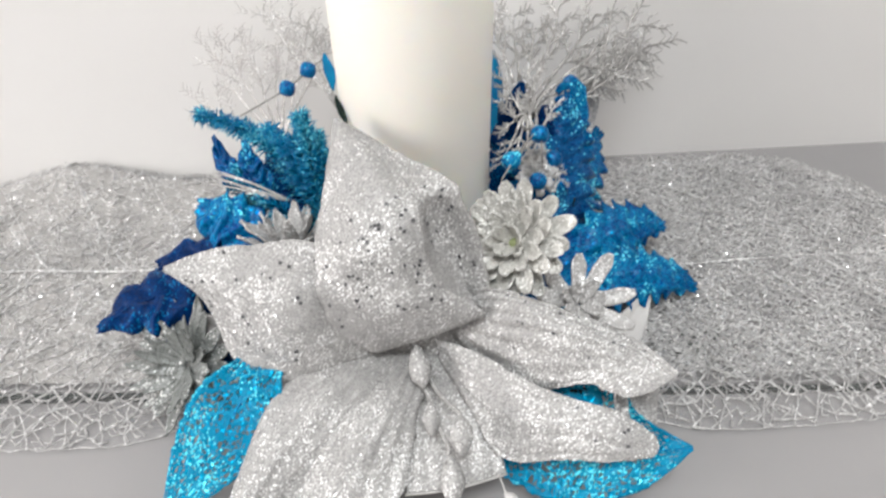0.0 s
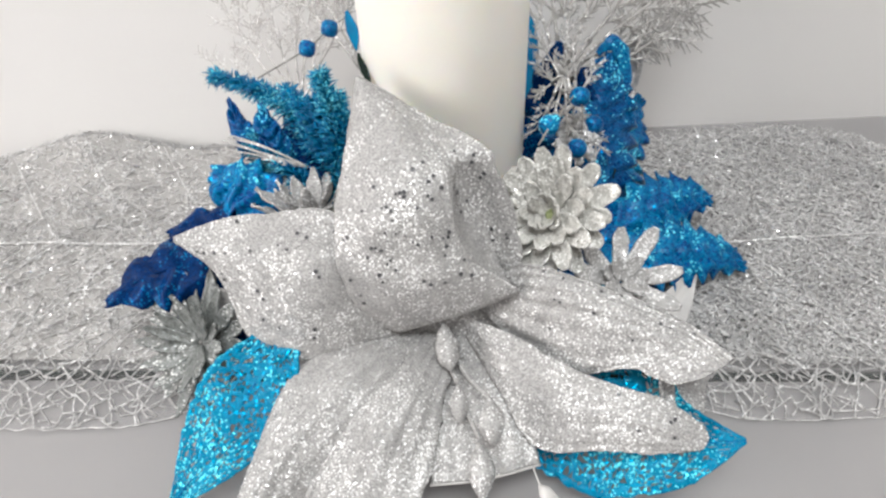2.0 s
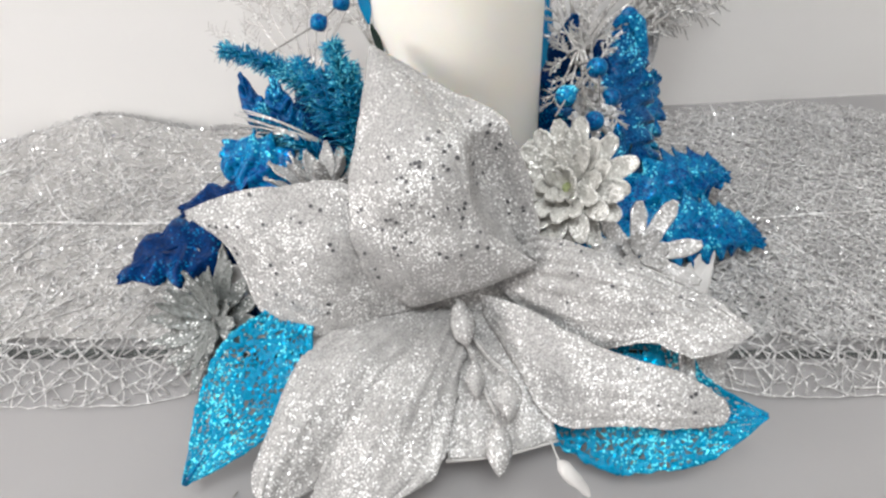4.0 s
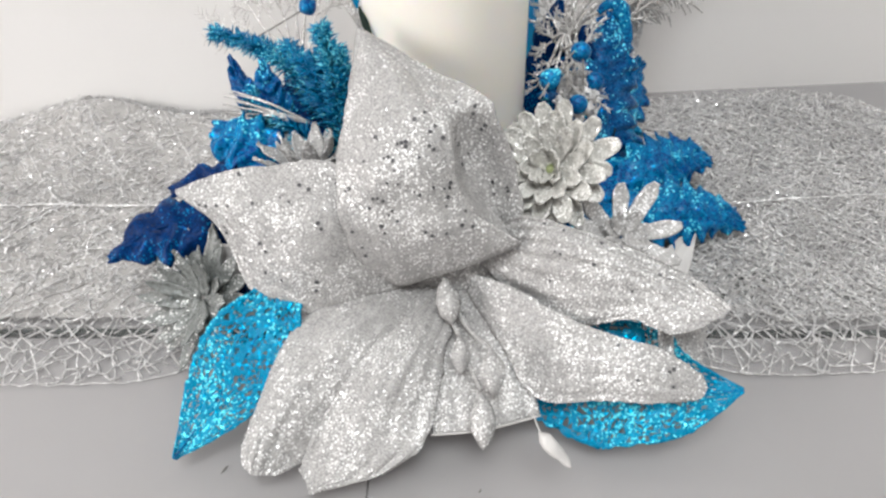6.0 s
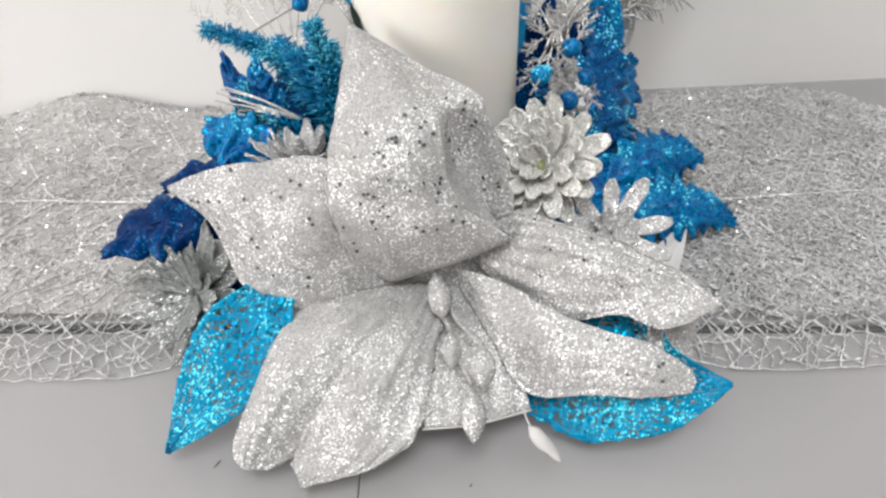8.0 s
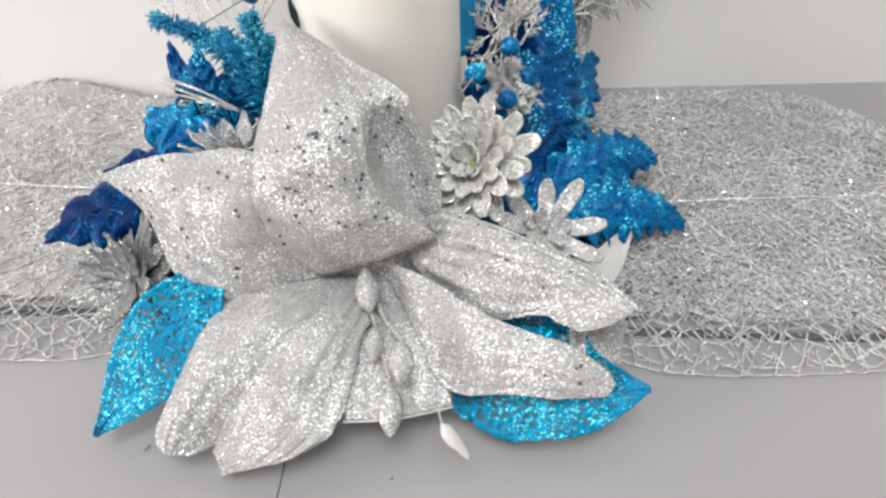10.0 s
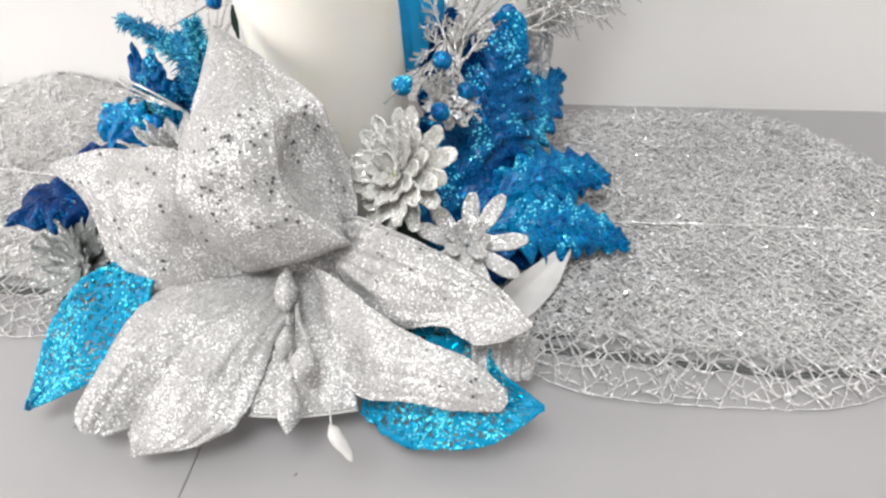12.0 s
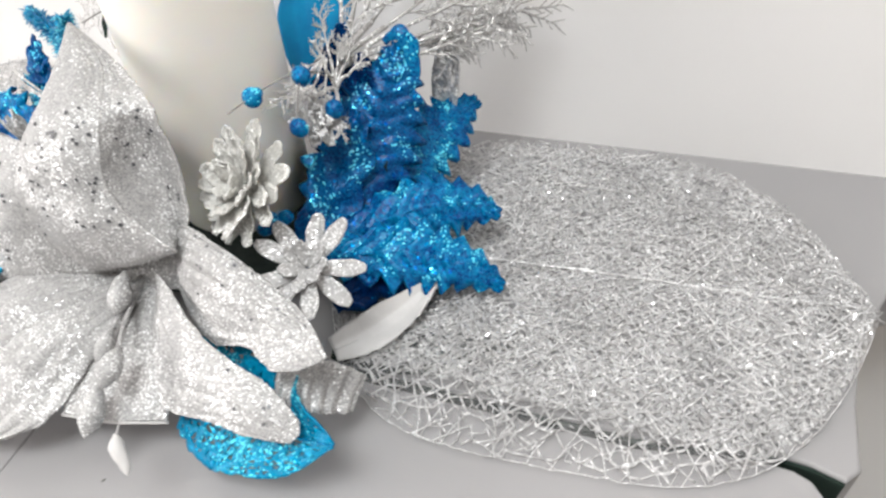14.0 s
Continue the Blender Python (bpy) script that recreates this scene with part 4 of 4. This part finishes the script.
branch("tangled silver twigs low behind the dahlia", (0.0331, 0.2749, 0.0902), [
    (0.0209, 0.2521, 0.0812), (0.0337, 0.2465, 0.0823), (0.0404, 0.2555, 0.0843), (0.0205, 0.2706, 0.0859), (0.0280, 0.2531, 0.0863)], 85, 0.00055)
strands = thing("strand_bundle", (-0.0681, 0.2317, 0.0817), "bundle of white silver plastic strands", "artificial spray")
rnd = random.Random(9)
for k in range(11):
    a, b = np.array((-0.0663, 0.2283, 0.0825)), np.array((-0.1003, 0.2389, 0.0836))
    b = b + np.array((rnd.uniform(-0.002, 0.006), 0.0, (k - 5) * 0.0013))
    mid = 0.5 * (a + b) + np.array((0, -0.002, 0.002 + rnd.uniform(-0.001, 0.002)))
    tubes("strand", strands, [curve_path([tuple(a), tuple(mid), tuple(b)], 0.0005, 0.0003)], TWIG, 4)

# ---- berries and loose leaves ----


def pick(label, stem, berries, r, leafs=(), leaf_colours=(BLUE_SATIN, GREEN)):
    ob = thing("berry_pick", stem[0], label, "artificial berries", "blue berry picks")
    tubes("stem", ob, [curve_path(stem, 0.0004, 0.0003, 20)], STEM, 5)
    for b in berries:
        b = np.array(b)
        d = unit(np.array(stem[-1]) - np.array(stem[0]))
        spindle("berry", ob, b - d * r, b + d * r, r, BLUE, 0.5, 14, 16, rough=0.0001)
    for (spine, wide), colour in zip(leafs, leaf_colours):
        blade("leaf", ob, spine, wide, colour, nu=16, nv=6, wave=0.0004, seed=3)
    return ob


pick("thin wire with two round blue glitter berries and a leaf", [(-0.0965, 0.2832, 0.0869), (-0.0737, 0.2877, 0.0982), (-0.0642, 0.2935, 0.1041), (-0.0555, 0.2996, 0.1073)], [(-0.0737, 0.2877, 0.0982), (-0.0642, 0.2935, 0.1041)], 0.0040,
     [([(-0.0573, 0.3003, 0.1081), (-0.0554, 0.2955, 0.1045), (-0.0540, 0.2923, 0.1012), (-0.0533, 0.2898, 0.0957)], [0.0006, 0.0022, 0.0022, 0.0003]),
      ([(-0.0460, 0.2520, 0.1165), (-0.0442, 0.2475, 0.1142), (-0.0424, 0.2438, 0.1120), (-0.0404, 0.2398, 0.1096)], [0.0003, 0.0012, 0.0011, 0.0002])])
pick("blue glitter berry on a thin wire before the candle", [(0.0193, 0.2224, 0.0961), (0.0257, 0.2339, 0.0988), (0.0340, 0.2475, 0.1001), (0.0390, 0.2616, 0.0930)], [(0.0257, 0.2339, 0.0988)], 0.0023)
pick("blue glitter berries low beside the candle", [(0.0381, 0.2731, 0.0829), (0.0317, 0.2662, 0.0886), (0.0363, 0.2490, 0.0992), (0.0372, 0.2385, 0.0884)], [(0.0363, 0.2485, 0.0987), (0.0237, 0.2329, 0.0972), (0.0440, 0.2550, 0.0810), (0.0360, 0.2400, 0.0810)], 0.0040)
ribbon = thing("blue_leaf_pair", (0.0154, 0.2932, 0.0674), "pair of flat bright blue leaves standing behind the candle", "artificial leaf")
blade("leaf", ribbon, [(0.0128, 0.2941, 0.0636), (0.0060, 0.3052, 0.0737), (-0.0007, 0.3165, 0.0839), (-0.0101, 0.3350, 0.0991)], [0.006, 0.010, 0.011, 0.004], BLUE_SATIN, wave=0.0006, nu=24, nv=10, seed=5)
blade("leaf", ribbon, [(0.0190, 0.2944, 0.0672), (0.0172, 0.3070, 0.0770), (0.0155, 0.3199, 0.0868), (0.0118, 0.3381, 0.0997)], [0.005, 0.008, 0.009, 0.003], BLUE_SATIN, wave=0.0008, nu=24, nv=10, seed=6)
square = thing("silver_leaf", (0.067, 0.321, 0.03), "small flat silver glitter leaf behind the blue ones", "artificial leaf")
blade("leaf", square, [(0.066, 0.320, 0.03), (0.067, 0.320, 0.05), (0.069, 0.320, 0.068), (0.070, 0.320, 0.078)], [0.003, 0.0065, 0.0065, 0.004], NET, wave=0.0006, nu=18, nv=10, seed=7, holes=0.25)
for label, spine, wide in (
    ("cream white silk leaf with a curled edge", [(0.0583, 0.1946, 0.0073), (0.0704, 0.2051, 0.0099), (0.0818, 0.2186, 0.0142), (0.0917, 0.2325, 0.0207)], [0.005, 0.008, 0.0065, 0.001]),
    ("cream white silk leaf showing beside the silver petal", [(-0.0905, 0.1890, 0.0390), (-0.0975, 0.1920, 0.0425), (-0.1035, 0.1945, 0.0435), (-0.1085, 0.1965, 0.0420)], [0.005, 0.007, 0.005, 0.001])):
    silk = thing("silk_leaf", spine[0], label, "artificial leaf", "white silk leaves")
    tubes("midrib", silk, [curve_path(spine, 0.0005, 0.0002)], WHITE_SILK, 5)
    blade("blade", silk, spine, wide, WHITE_SILK, cup=0.35, rib=0.0002, wave=0.0006, nu=24, nv=12, seed=8)
ribbed = thing("ribbed_leaf", (0.0600, 0.1560, 0.0390), "short ribbed silver glitter leaf under the petals", "artificial leaf")
blade("blade", ribbed, [(0.0600, 0.1560, 0.0390), (0.0680, 0.1595, 0.0360), (0.0755, 0.1645, 0.0300), (0.0820, 0.1700, 0.0215)], [0.007, 0.0085, 0.0090, 0.0070], SILVER, cup=0.1, rib=0.0, wave=0.0005, nu=64, nv=10, seed=10, pleat=0.0008, pleats=6)
bud = thing("hanging_leaf", (0.0155, 0.1296, 0.0375), "tiny white leaf hanging on a thin stem", "artificial leaf")
tubes("stem", bud, [curve_path([(0.0152, 0.1306, 0.0370), (0.0165, 0.1260, 0.0367), (0.0179, 0.1227, 0.0363)], 0.0003, 0.0003)], WHITE_SILK, 5)
spindle("blade", bud, (0.0170, 0.1236, 0.0372), (0.0265, 0.1143, 0.0319), 0.0025, WHITE_SILK, 0.35, rough=0.0008)
for p, r in (((-0.096, 0.128, 0.0004), 0.0012), ((-0.002, 0.121, 0.0004), 0.0006)):
    crumb = thing("crumb", p, "tiny dark speck lying on the table", "speck", "specks on the table")
    spindle("speck", crumb, (p[0] - r, p[1] - r * 1.4, p[2]), (p[0] + r * 0.6, p[1] + r * 1.4, p[2]), 0.0004, STEM, 0.5, 6, 6)

rosette("foil_flower", "small crumpled silver foil flower at the candle foot", (0.0367, 0.2527, 0.0756), (0.3, -0.6, 0.7),
        [(9, 0.011, 5, 0.0026, 0), (8, 0.010, 35, 0.0024, 0.4), (6, 0.008, 65, 0.002, 0.2)], NET, 36, wave=0.002)
cluster = thing("berry_cluster", (0.0261, 0.2203, 0.0476), "tight clump of blue glitter berries beside the daisy", "artificial berries")
for x in ((0.0260, 0.2202, 0.0489), (0.0287, 0.2202, 0.0452), (0.0236, 0.2188, 0.0443), (0.0293, 0.2257, 0.0458)):
    spindle("berry", cluster, (x[0], x[1], x[2] - 0.0035), (x[0], x[1], x[2] + 0.0035), 0.0035, BLUE, 0.5, 10, 12, rough=0.0002)
scrap = thing("fabric_leaf", (0.08, 0.205, 0), "dark green fabric leaf lying under the mesh", "artificial leaf")
blade("blade", scrap, [(0.055, 0.2, 0.0016), (0.08, 0.205, 0.0014), (0.105, 0.213, 0.0013), (0.128, 0.226, 0.0012)], [0.006, 0.011, 0.01, 0.001], GREEN, face=(0, 0, 1), cup=0, wave=0.0002, nu=20, nv=8, seed=4, thick=0.0004)
# dark clump added in place of the black shade between candle and twigs
rosette("shade_clump", "added dark green clump standing in for the shade beside the candle", (0.031, 0.270, 0.022), (0.6, -0.2, 0.77),
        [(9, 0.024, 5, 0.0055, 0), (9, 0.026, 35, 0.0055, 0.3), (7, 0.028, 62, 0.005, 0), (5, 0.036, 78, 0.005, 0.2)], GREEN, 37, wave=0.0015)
